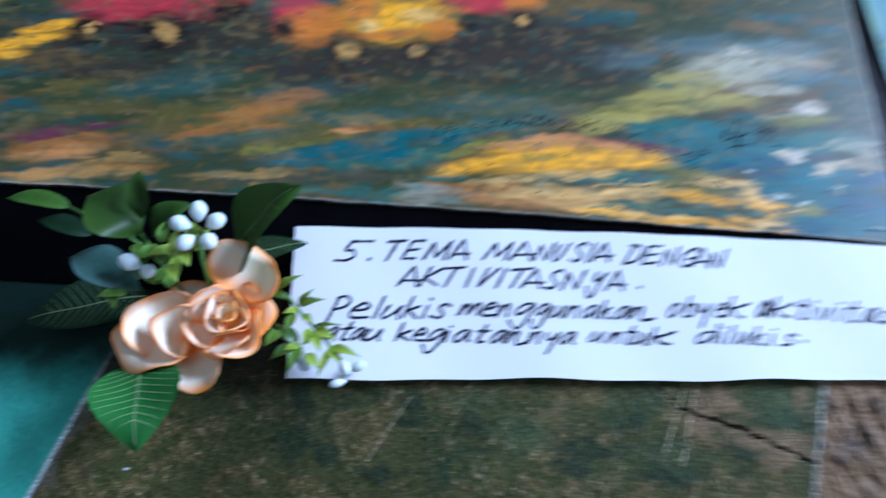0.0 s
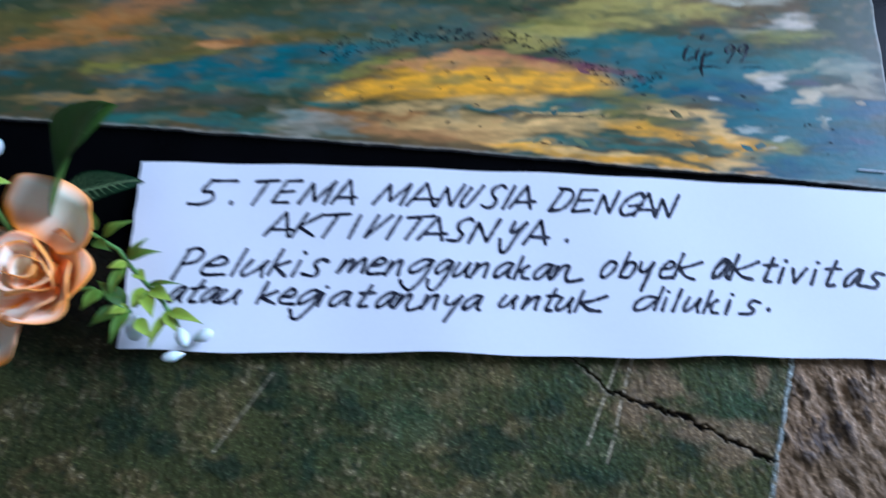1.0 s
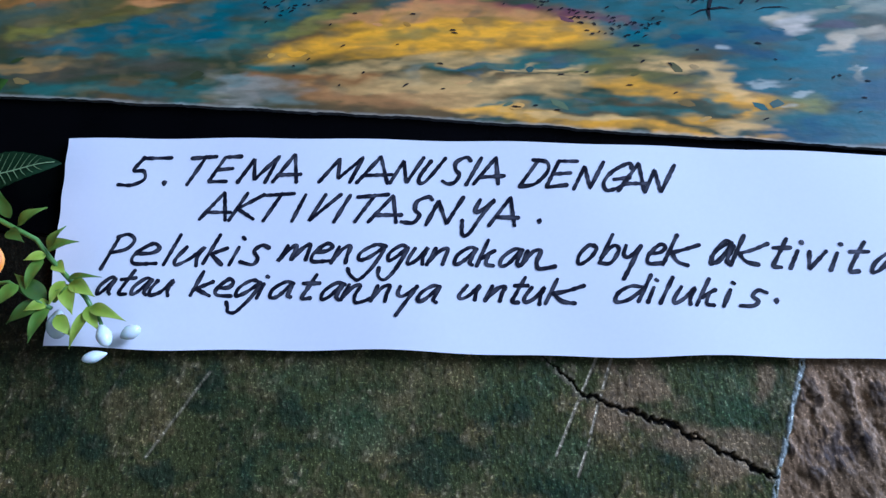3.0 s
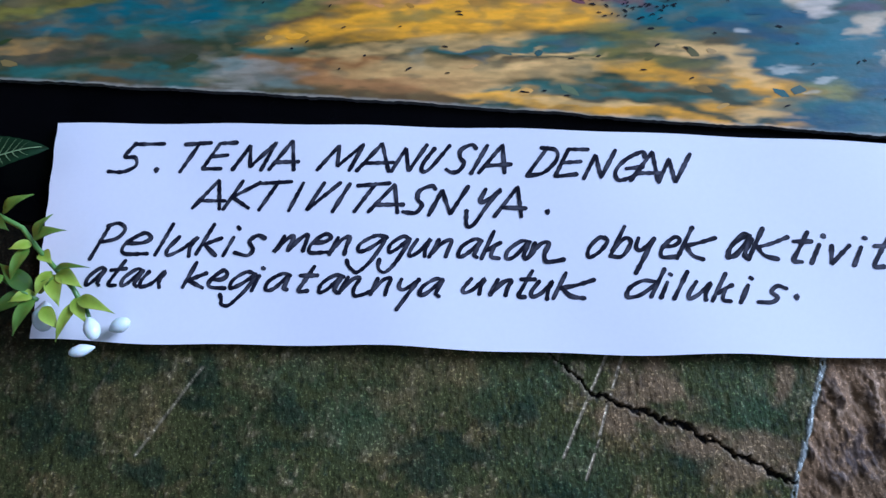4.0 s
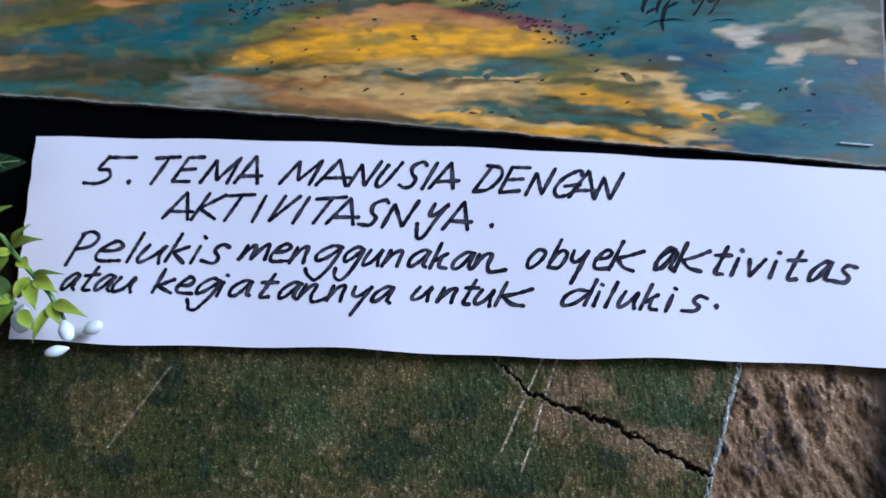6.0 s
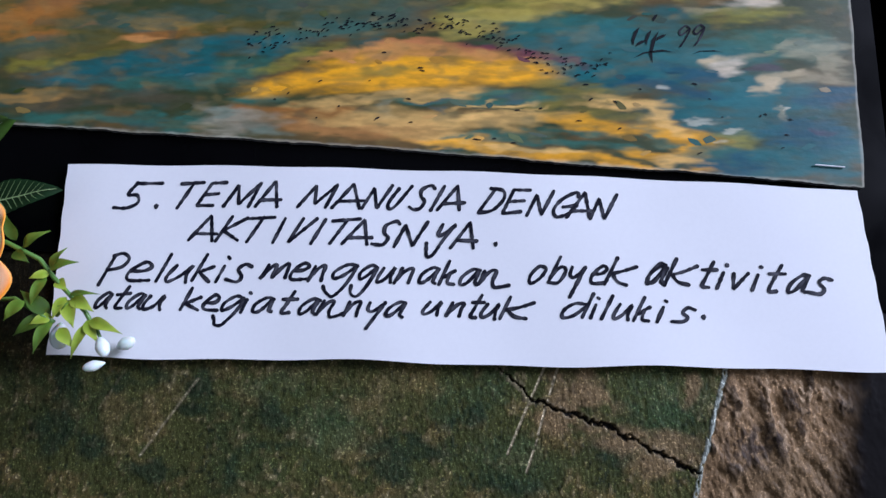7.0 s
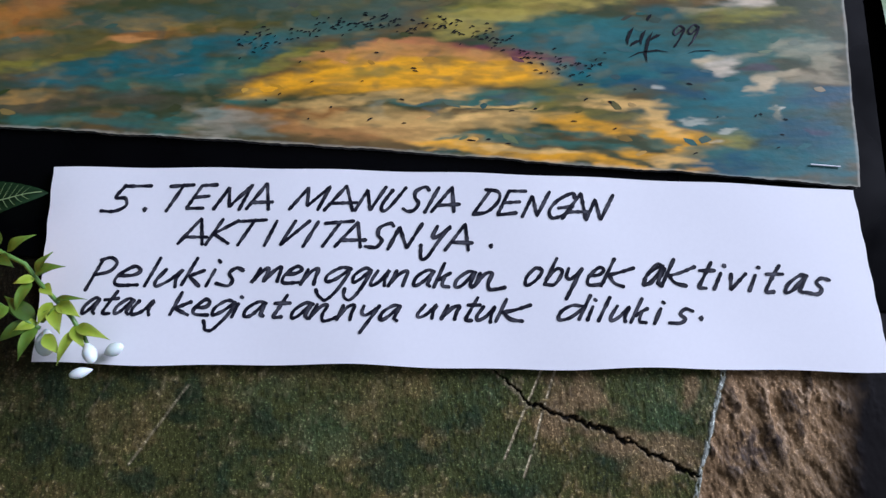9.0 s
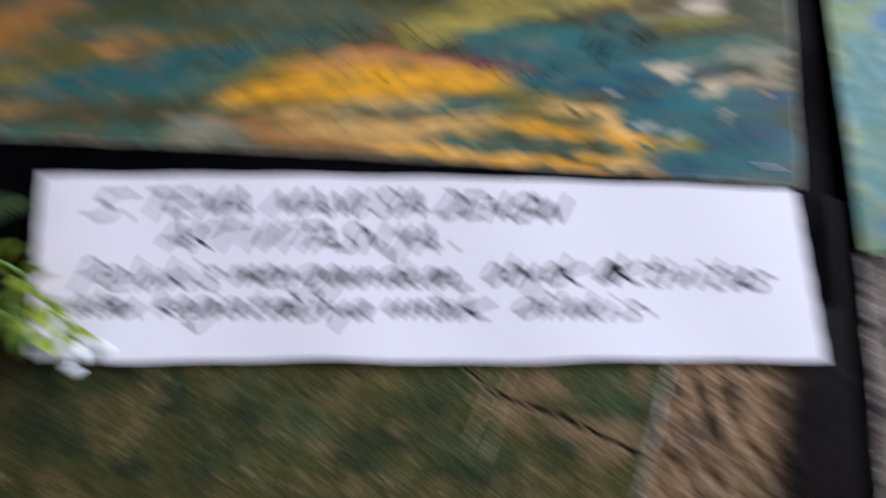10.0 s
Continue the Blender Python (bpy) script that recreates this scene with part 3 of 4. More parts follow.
letter("9", (True, (0.9, 0.85), (0.4, 1.0), (0.05, 0.7), (0.4, 0.5), (0.9, 0.85), (0.8, 0.3), (0.6, -0.1)))
letter(".", (True, (0.2, 0.5), (0.6, 0.7), (0.5, 0.2)))
letter("a", (True, (0.88, 0.62), (0.50, 0.68), (0.08, 0.36), (0.10, 0.04), (0.42, 0.10), (0.82, 0.60)), ((0.86, 0.62), (0.80, 0.10), (1.0, 0.02)))
letter("b", ((0.20, 1.0), (0.05, 0.04)), (True, (0.05, 0.20), (0.45, 0.62), (0.92, 0.46), (0.70, 0.04), (0.06, 0.04)))
letter("d", (True, (0.80, 0.56), (0.42, 0.64), (0.02, 0.32), (0.10, 0.0), (0.48, 0.08), (0.86, 0.46)), ((0.98, 1.04), (0.90, 0.02)))
letter("e", (True, (0.12, 0.36), (0.62, 0.42), (0.80, 0.60), (0.48, 0.70), (0.08, 0.36), (0.20, 0.03), (0.98, 0.06)))
letter("g", (True, (0.98, 0.60), (0.55, 0.72), (0.06, 0.40), (0.14, 0.12), (0.50, 0.20), (0.96, 0.58), (0.86, 0.06), (0.66, -0.40), (0.40, -0.64), (0.14, -0.60), (-0.06, -0.42), (-0.20, -0.20)))
letter("i", ((0.5, 0.60), (0.3, 0.0)), ((0.4, 0.90), (0.9, 0.86)))
letter("k_wide", ((0.10, 1.0), (0.0, 0.0)), (True, (1.12, 0.72), (0.62, 0.52), (0.14, 0.40)), (True, (0.14, 0.42), (0.55, 0.14), (1.02, 0.02)))
letter("k", ((0.12, 1.0), (0.0, 0.0)), ((0.86, 0.58), (0.14, 0.32), (0.98, 0.02)))
letter("l", ((0.5, 1.02), (0.2, 0.0)))
letter("m", (True, (0.10, 0.62), (0.06, 0.30), (0.0, 0.0), (0.22, 0.48), (0.42, 0.60), (0.42, 0.02), (0.62, 0.46), (0.86, 0.62), (0.92, 0.04)))
letter("n", ((0.08, 0.62), (0.0, 0.0)), (True, (0.02, 0.10), (0.40, 0.54), (0.80, 0.60), (0.82, 0.28), (0.90, 0.0)))
letter("n_tail", ((0.08, 0.62), (0.0, 0.0)), (True, (0.02, 0.10), (0.40, 0.56), (0.80, 0.60), (0.78, 0.20), (0.95, -0.06), (1.35, -0.06), (1.85, 0.06)))
letter("k_small", ((0.12, 1.0), (0.0, 0.0)), (True, (0.74, 0.58), (0.44, 0.46), (0.14, 0.28)), (True, (0.44, 0.44), (0.48, 0.10), (0.98, 0.02)))
letter("o", (True, (0.78, 0.60), (0.40, 0.62), (0.02, 0.28), (0.20, 0.0), (0.72, 0.18), (0.92, 0.52), (0.70, 0.66)))
letter("s", (True, (1.05, 0.54), (0.62, 0.62), (0.42, 0.44), (0.78, 0.20), (0.62, 0.0), (0.0, 0.06)))
letter("t", (True, (0.62, 1.0), (0.36, 0.40), (0.30, 0.02), (0.95, 0.02)), ((-0.15, 0.64), (1.15, 0.68)))
letter("u", (True, (0.16, 0.62), (0.0, 0.22), (0.14, 0.02), (0.52, 0.18), (0.86, 0.62), (0.82, 0.28), (0.92, 0.0)))
letter("v", ((0.02, 0.60), (0.36, 0.0), (0.98, 0.60)))
letter("y", (True, (0.06, 0.62), (0.08, 0.32), (0.44, 0.22), (0.92, 0.60)), ((0.94, 0.62), (0.52, -0.52)))


def pen_path(places, bent):
    """Places 0.3 mm apart along a stroke, straight or bent."""
    p = np.array(places, float)
    if bent:
        q = np.r_[[2 * p[0] - p[1]], p, [2 * p[-1] - p[-2]]]
        t = np.linspace(0, 1, 12, endpoint=False)[:, None]
        p = np.concatenate([0.5 * (2 * b + (c - a) * t + (2 * a - 5 * b + 4 * c - d) * t**2 + (3 * b - a - 3 * c + d) * t**3) for a, b, c, d in zip(q, q[1:], q[2:], q[3:])] + [p[-1:]])
    along_it = np.r_[0, np.cumsum(np.hypot(*np.diff(p, axis=0).T))]
    s = np.linspace(0, along_it[-1], max(4, int(along_it[-1] / 0.0003)))
    return np.stack([np.interp(s, along_it, p[:, 0]), np.interp(s, along_it, p[:, 1])], -1)


def pen_word(text, z0, z1, tall, lean, places, parent, half=0.00074, mat=None, surface=None, swap=()):
    """A handwritten word: each letter's start and width in millimetres, on a line from z0 to z1, as flat marker strokes."""
    rng = np.random.RandomState(int(places[0][0] * 10) + len(text))
    verts, faces, cols = [], [], []
    first, last = places[0][0], sum(places[-1])
    depth = 0
    for key, (start, wide) in zip([dict(swap).get(k, c) for k, c in enumerate(text)], places):
        base = z0 + (z1 - z0) * (start - first) / (last - first)
        slant = lean + rng.normal(0, 0.03)
        for stroke in PEN[key]:
            bent = stroke[0] is True
            spots = []
            for u, v in stroke[1 if bent else 0:]:
                v = (v + rng.normal(0, 0.018)) * tall
                spots.append((start / 1000 + (u + rng.normal(0, 0.018)) * wide / 1000 + slant * v, base + v))
            p = pen_path(spots, bent)
            ahead = np.gradient(p, axis=0)
            ahead /= np.maximum(np.hypot(*ahead.T)[:, None], 1e-9)
            # rounded ends
            p = np.r_[p[:1] - ahead[:1] * half * 0.8, p[:1] - ahead[:1] * half * 0.5, p, p[-1:] + ahead[-1:] * half * 0.5, p[-1:] + ahead[-1:] * half * 0.8]
            ahead = np.r_[ahead[:1], ahead[:1], ahead, ahead[-1:], ahead[-1:]]
            n = len(p)
            run = np.arange(n) * 0.3 + rng.uniform(0, 90)
            w = half * (0.86 + 0.36 * (vnoise(run * 0.9, run * 0, 3) - 0.5) + 0.24 * (vnoise(run * 0.25, run * 0, 4) - 0.3))
            w[[0, -1]], w[[1, -2]] = half * 0.22, half * 0.7
            side = np.stack([-ahead[:, 1], ahead[:, 0]], -1) * w[:, None]
            # the ink pools at the ends and runs thin between
            t = np.abs(np.linspace(-1, 1, n))
            thin = np.clip(1.1 - t**3, 0, 1) * np.clip(vnoise(run * 0.35, run * 0, 5) * 1.9 - 0.55, 0, 1)
            k = len(verts)
            depth += 1
            for m in range(n):
                for f in (-1, -0.35, 0.35, 1):
                    verts.append((p[m, 0] + side[m, 0] * f, depth * 0.000004, p[m, 1] + side[m, 1] * f))
                    tone = 0.007 + (0.060 if abs(f) < 0.5 else 0.015) * thin[m]
                    cols.append((tone, tone, tone * 1.15 + 0.006))
                if m:
                    for j in range(3):
                        a = k + 4 * (m - 1) + j
                        faces.append((a, a + 1, a + 5, a + 4))
    v = np.array(verts)
    v[:, 1] = surface(v[:, 0], v[:, 2]) - 0.00010 - v[:, 1]
    return under(sheet("lettering", v, faces, mat, None, np.array(cols), smooth=False), parent)


pen_word("99", 1.3525, 1.3530, 0.0082, 0.35, [(235.5, 4.4), (241.2, 4.4)], painting, 0.00036, M_INK, lambda x, z: x * 0 - 0.00134)

staple = empty("staple", (0.291, -0.0015, 1.3032), "small steel staple through the corner of the painting", "staple")
bm = bmesh.new()
bmesh.ops.create_cone(bm, cap_ends=True, segments=8, radius1=0.0003, radius2=0.0003, depth=0.011)
bmesh.ops.transform(bm, matrix=pose(0.291, -0.0018, 1.3032, 0, 94, 0), verts=bm.verts)
under(part("wire", bm, M_STEEL), staple)


# ---- the black backing boards ----
def board(name, x0, x1, z0, z1, slope, label, y0=0.0012, y1=0.0055):
    """A flat board whose lower edge slopes."""
    bm = bmesh.new()
    corners = [(x0, z0 + slope * (x0 - x1)), (x1, z0), (x1, z1), (x0, z1)]
    front = [bm.verts.new((x, y0, z)) for x, z in corners]
    back = [bm.verts.new((x, y1, z)) for x, z in corners]
    bm.faces.new(front)
    bm.faces.new(back[::-1])
    for k in range(4):
        bm.faces.new((front[k], back[k], back[(k + 1) % 4], front[(k + 1) % 4]))
    bmesh.ops.recalc_face_normals(bm, faces=bm.faces[:])
    bmesh.ops.bevel(bm, geom=bm.edges[:], offset=0.0006, segments=2, affect="EDGES")
    return tagged(part(name, bm, M_BLACK), label, "display board")


board("backing_board", -0.24, 0.3152, 1.2485, 1.74, -0.052, "thin black display board behind the painting and the label")


# ---- the worn green picture below ----
CRACK = [(0.163, 1.231), (0.169, 1.2245), (0.178, 1.2163), (0.186, 1.213), (0.201, 1.2072), (0.209, 1.204), (0.221, 1.1995), (0.228, 1.1955), (0.238, 1.191)]
# each with how strongly it shows
SCRATCHES = [(0.45, [(0.0575, 1.2195), (0.039, 1.192)]), (1.0, [(0.185, 1.228), (0.171, 1.196)]), (1.15, [(0.19, 1.229), (0.178, 1.190)]), (0.15, [(0.03, 1.222), (0.022, 1.208)])]


def build_ground_picture():
    thing = empty("ground_picture", (0.04, 0.004, 1.1), "rough picture of worn green ground with a long dark crack", "picture")
    xs = np.r_[np.linspace(-0.25, -0.165, 20)[:-1], np.linspace(-0.165, 0.15, 480)[:-1], np.linspace(0.15, 0.3192, 520)]
    zs = np.r_[np.linspace(0.96, 1.155, 14)[:-1], np.linspace(1.155, 1.246, 240), 1.262, 1.292]
    X, Z = np.meshgrid(xs, zs)
    w = 0.004 * (fbm(X * 90, Z * 90, 61) - 0.5)
    big, mid, fine = fbm(X * 42, Z * 48, 63), fbm(X * 150, Z * 170, 65), fbm(X * 700, Z * 420, 67)
    col = blend(np.zeros(X.shape + (3,)) + np.array((0.049, 0.052, 0.016)), (0.112, 0.080, 0.029), step(0.42, 0.70, mid * 0.7 + fine * 0.3))
    col = blend(col, (0.022, 0.036, 0.014), 0.5 * step(0.47, 0.62, big * 0.6 + mid * 0.4))
    col = blend(col, (0.20, 0.165, 0.085), 0.7 * step(0.60, 0.78, fine) * step(0.35, 0.6, mid))
    col = blend(col, (0.012, 0.018, 0.012), 0.7 * step(0.64, 0.8, fbm(X * 900, Z * 600, 69)))
    for tone, share, spots in (
        ((0.140, 0.102, 0.040), 0.34, ((0.076, 1.2145, 0.0111, 0.0035), (0.104, 1.2205, 0.0193, 0.0032), (0.113, 1.1964, 0.0109, 0.0057), (0.034, 1.2057, 0.0162, 0.0087), (0.132, 1.2169, 0.0121, 0.0059), (0.120, 1.2090, 0.0080, 0.0039))),
        ((0.034, 0.062, 0.026), 0.55, ((0.225, 1.2183, 0.0180, 0.0098), (0.230, 1.2068, 0.0079, 0.0096), (0.156, 1.2134, 0.0120, 0.0078), (0.172, 1.1926, 0.0177, 0.0075), (0.105, 1.2010, 0.0120, 0.0096), (0.086, 1.2163, 0.0101, 0.0059))),
        ((0.013, 0.026, 0.013), 0.8, ((0.008, 1.2161, 0.0041, 0.0089), (0.005, 1.1975, 0.0097, 0.0080), (0.019, 1.1935, 0.0060, 0.0057), (0.058, 1.2162, 0.0057, 0.0055), (0.056, 1.2083, 0.0069, 0.0023), (0.086, 1.2069, 0.0068, 0.0070), (0.083, 1.1946, 0.0080, 0.0027), (0.072, 1.1872, 0.0030, 0.0052), (0.137, 1.1973, 0.0188, 0.0046), (0.129, 1.1896, 0.0118, 0.0041), (0.033, 1.2190, 0.0127, 0.0044), (0.156, 1.2064, 0.0056, 0.0046), (0.206, 1.1954, 0.0090, 0.0053), (0.172, 1.1870, 0.0156, 0.0041), (0.044, 1.1867, 0.0119, 0.0030)))):
        for px, pz, rx, rz in spots:
            stain = step(1.5, 0.5, np.hypot((X + 3 * w - px) / rx, (Z + 3 * w - pz) / rz))
            col = blend(col, tone, share * stain * step(0.26, 0.52, 0.7 * mid + 0.3 * fine))
    # bare earth round the crack
    bare = np.zeros_like(X)
    for px, pz, rx, rz in ((0.198, 1.2150, 0.0120, 0.0082), (0.189, 1.2085, 0.0072, 0.0050), (0.220, 1.2009, 0.0197, 0.0049), (0.195, 1.2242, 0.0081, 0.0028), (0.227, 1.1954, 0.0117, 0.0041), (0.236, 1.2204, 0.0032, 0.0059), (0.201, 1.2044, 0.0059, 0.0027)):
        bare = np.maximum(bare, step(1.4, 0.6, np.hypot((X + 2 * w - px) / rx, (Z + 2 * w - pz) / rz)))
    col = blend(col, (0.17, 0.112, 0.056), 0.8 * bare * step(0.2, 0.45, mid))
    lift = 0.0006 * (fine - 0.5) + 0.0005 * (mid - 0.5)
    # bare rough earth beyond the pale edge
    edge = 0.2495 + (Z - 1.226) * 0.30 + 0.0012 * (fbm(Z * 300, X * 0, 71) - 0.5)
    earth = step(0.0, 0.0012, X - edge)
    lumps = fbm(X * 210 + Z * 60, Z * 130, 73, 5)
    soil = blend(np.zeros(X.shape + (3,)) + np.array((0.195, 0.122, 0.062)), (0.026, 0.017, 0.010), 0.85 * step(0.55, 0.68, lumps))
    soil = blend(soil, (0.36, 0.25, 0.15), 0.7 * step(0.62, 0.76, fbm(X * 420, Z * 260, 75)))
    soil = blend(soil, (0.030, 0.024, 0.024), 0.8 * step(0.016, 0.006, np.hypot((X - 0.258 - 2 * w) * 1.0, (Z - 1.200) * 1.5)) * step(0.35, 0.6, fine))
    ridge = step(0.60, 0.72, fbm(X * 240 + Z * 40, Z * 150, 87)) * step(1.200, 1.215, Z + 0.2 * w)
    soil = blend(soil, (0.30, 0.21, 0.13), 0.7 * ridge)
    lift += 0.0009 * earth * ridge
    soil = blend(soil, (0.16, 0.105, 0.055), 0.7 * step(0.022, 0.010, np.hypot((X - 0.276) * 0.6, Z - 1.183 + w)))
    col = col * (1 - earth[..., None]) + soil * earth[..., None]
    lift += earth * 0.0036 * (lumps - 0.5)
    # margin that fades to near black towards the right edge
    col = blend(col, (0.004, 0.0025, 0.0015), step(0.278, 0.298, X + 2.5 * w + 0.10 * (1.21 - Z)))
    lift *= 1 - 0.93 * step(0.285, 0.298, X)
    # the pale chipped edge
    pale = step(0.0011, 0.0004, np.abs(X - edge + 0.0003)) * step(0.25, 0.5, fbm(X * 900, Z * 500, 77))
    col = blend(col, (0.40, 0.43, 0.38), 0.85 * pale)
    lift += 0.0004 * pale
    # smooth teal field with its white line on the other side
    line = -0.0868 + (Z - 1.219) * 0.39 + 0.0004 * (fbm(Z * 200, X * 0, 79) - 0.5)
    teal = step(0.0005, -0.0005, X - line)
    col = blend(col, (0.13, 0.115, 0.085), 0.75 * step(0.011, 0.003, X - line + 4 * w))
    col = col * (1 - teal[..., None]) + blend(np.zeros(X.shape + (3,)) + np.array((0.09, 0.38, 0.28)), (0.12, 0.44, 0.33), mid) * teal[..., None]
    col = blend(col, (0.62, 0.70, 0.66), 0.9 * step(0.0015, 0.0005, np.abs(X - line - 0.0008)))
    lift *= 1 - 0.8 * teal
    # shade under the board and round the flowers, painted in as near black
    top_shade = step(1.214, 1.242, Z + 3 * w) * step(0.036, 0.006, X + 2 * w)
    col = blend(col, (0.006, 0.005, 0.003), 0.95 * top_shade)
    # the ground on the flowers' side is painted darker too, for their shade
    side_shade = step(0.10, -0.02, X + 5 * w) * step(-0.06, -0.03, X)
    col = col * (1 - 0.25 * side_shade[..., None])
    # scratches and the crack
    for strength, scratch in SCRATCHES:
        d, share = along(X + w * 0.15, Z, scratch)
        mark = strength * step(0.0006, 0.0002, d) * step(0.25, 0.48, fbm(X * 500, Z * 500, 81))
        col = blend(col, (0.40, 0.33, 0.21), 0.8 * mark)
        lift -= 0.0003 * mark
    d, share = along(X + 0.5 * w, Z + 0.5 * w + 0.0045 * (fbm(X * 420, Z * 420, 85) - 0.5), CRACK)
    wide = 0.0003 + 0.0010 * step(0.1, 0.42, share) * (0.45 + 0.9 * fbm(X * 350, Z * 350, 83)) * (1 - 0.45 * share)
    gap = step(1.0, 0.55, d / wide)
    col = blend(col, (0.24, 0.19, 0.12), 0.5 * step(0.0024, 0.0012, d) * step(0.4, 0.6, fine) * (1 - gap))
    col = blend(col, (0.010, 0.008, 0.006), gap)
    lift -= 0.0018 * gap
    col = blend(col, (0.6, 0.62, 0.58), step(0.0022, 0.0010, np.hypot((X + 0.0635) * 1.4, (Z - 1.1885) * 3.5)))
    plain = (1 - 0.92 * teal) * (1 - 0.4 * earth) * (1 - 0.95 * step(0.279, 0.297, X))
    lift *= step(1.256, 1.244, Z)
    front = np.stack([X, 0.0024 - lift, Z], -1).reshape(-1, 3)
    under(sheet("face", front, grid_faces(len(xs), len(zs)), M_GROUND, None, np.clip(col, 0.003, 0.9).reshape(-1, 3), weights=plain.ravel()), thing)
    under(box("panel", (-0.25, 0.0062, 0.96), (0.3192, 0.0124, 1.29), M_BLACK), thing)
    return thing


build_ground_picture()


# ---- the paper label ----
def paper_y(x, z):
    low = np.clip((1.262 - z) / 0.035, 0, 1)
    return -0.0012 - 0.0004 * np.sin(x * 33 + 0.6) ** 2 * low - 0.0004 * low**2 - 0.0003 * np.sin(x * 71 + z * 40)


def build_label():
    thing = empty("paper_label", (0.15, -0.001, 1.226), "white paper strip with black handwriting pinned under the painting", "label")
    nx, nz = 150, 24
    S, T = np.meshgrid(np.linspace(0, 1, nx), np.linspace(0, 1, nz))
    left, right = 0.002 - 0.002 * T, 0.3062 - 0.0055 * T
    X = left + (right - left) * S
    low = 1.2262 + 0.0055 * X + 0.0005 * np.sin(X * 52 + 2.0) + 0.0003 * np.sin(X * 121) + 0.0002 * np.sin(X * 23)
    high = 1.2998 + 0.013 * X - 0.110 * X**2 + 0.0002 * np.sin(X * 130)
    Z = low + (high - low) * T
    X = X + 0.0002 * np.sin(Z * 500) * ((S < 0.001) | (S > 0.999))
    front = np.stack([X, paper_y(X, Z), Z], -1).reshape(-1, 3)
    n = len(front)
    both = np.r_[front, front + (0, 0.00018, 0)]
    outer = 2 * n
    faces = grid_faces(nx, nz)
    edge = np.r_[np.arange(nx), np.arange(nx * 2 - 1, n, nx), np.arange(n - 2, n - nx - 1, -1), np.arange(n - 2 * nx, 0, -nx)]
    both = np.r_[both, both[edge], both[edge + n]]
    k, m = np.arange(len(edge)), len(edge)
    sides = np.stack([k, k + m, (k + 1) % m + m, (k + 1) % m], -1) + outer
    under(sheet("sheet", both, np.r_[faces, faces[:, ::-1] + n, sides], M_PAPER), thing)
    pen_word("5", 1.2822, 1.2823, 0.0106, 0.5, [(19.5, 9.0)], thing, mat=M_INK, surface=paper_y)
    pen_word(".", 1.2826, 1.2827, 0.0022, 0.3, [(35.4, 1.7)], thing, mat=M_INK, surface=paper_y)
    pen_word("TEMA", 1.2832, 1.2842, 0.0099, 0.5, [(40.9, 8.5), (51.7, 6.6), (61.7, 10.6), (74.5, 8.5)], thing, mat=M_INK, surface=paper_y)
    pen_word("MANUSIA", 1.2841, 1.2840, 0.0092, 0.5, [(91.3, 10.6), (104.0, 10.6), (115.5, 7.0), (124.3, 5.7), (132.8, 5.7), (141.2, 1.1), (144.2, 8.4)], thing, mat=M_INK, surface=paper_y)
    pen_word("DENGAN", 1.2830, 1.2809, 0.0096, 0.45, [(159.5, 7.1), (168.3, 7.3), (177.7, 6.7), (186.3, 7.5), (192.5, 8.7), (201.1, 6.9)], thing, mat=M_INK, surface=paper_y)
    pen_word("AKTIVITASNYA", 1.2707, 1.2693, 0.0093, 0.48, [(50.2, 9.3), (60.6, 8.0), (68.6, 9.7), (82.0, 1.1), (87.8, 6.3), (96.4, 1.3), (100.2, 9.6), (108.6, 9.6), (119.5, 5.8), (128.0, 8.8), (139.6, 7.5), (149.1, 8.7)], thing, mat=M_INK, surface=paper_y)
    pen_word(".", 1.2703, 1.2703, 0.0019, 0.3, [(165.1, 1.7)], thing, mat=M_INK, surface=paper_y)
    pen_word("Pelukis", 1.2542, 1.2554, 0.0103, 0.42, [(18.2, 7.5), (27.0, 9.8), (39.3, 1.7), (42.9, 8.8), (52.9, 6.9), (61.6, 1.7), (65.4, 7.1)], thing, mat=M_INK, surface=paper_y)
    pen_word("menggunakan", 1.2564, 1.2555, 0.0088, 0.4, [(78.8, 9.6), (88.8, 7.5), (96.9, 5.2), (104.8, 8.3), (114.7, 5.8), (121.8, 6.0), (128.8, 5.8), (137.0, 7.0), (145.3, 5.8), (152.3, 7.0), (159.7, 6.2)], thing, swap=[(8, "k_small"), (10, "n_tail")], mat=M_INK, surface=paper_y)
    pen_word("obyek", 1.2569, 1.2568, 0.0096, 0.4, [(177.9, 5.3), (185.1, 5.7), (192.0, 5.5), (200.2, 5.7), (205.9, 8.1)], thing, swap=[(4, "k_wide")], mat=M_INK, surface=paper_y)
    pen_word("aktivitas", 1.2574, 1.2545, 0.0096, 0.42, [(220.5, 6.9), (227.8, 8.5), (240.0, 4.1), (246.4, 1.2), (250.9, 5.3), (258.9, 1.2), (263.8, 4.4), (271.4, 6.8), (279.0, 6.8)], thing, swap=[(1, "k_wide")], mat=M_INK, surface=paper_y)
    pen_word("atau", 1.2442, 1.2440, 0.0083, 0.42, [(17.4, 5.0), (24.3, 3.7), (29.1, 5.8), (35.3, 7.5)], thing, mat=M_INK, surface=paper_y)
    pen_word("kegiatannya", 1.2441, 1.2431, 0.0082, 0.4, [(49.8, 6.6), (57.1, 6.6), (64.3, 7.0), (72.0, 1.2), (75.9, 7.8), (86.4, 4.1), (93.2, 7.0), (100.6, 5.3), (110.7, 5.3), (117.9, 6.1), (125.3, 6.8)], thing, swap=[(7, "n_tail")], mat=M_INK, surface=paper_y)
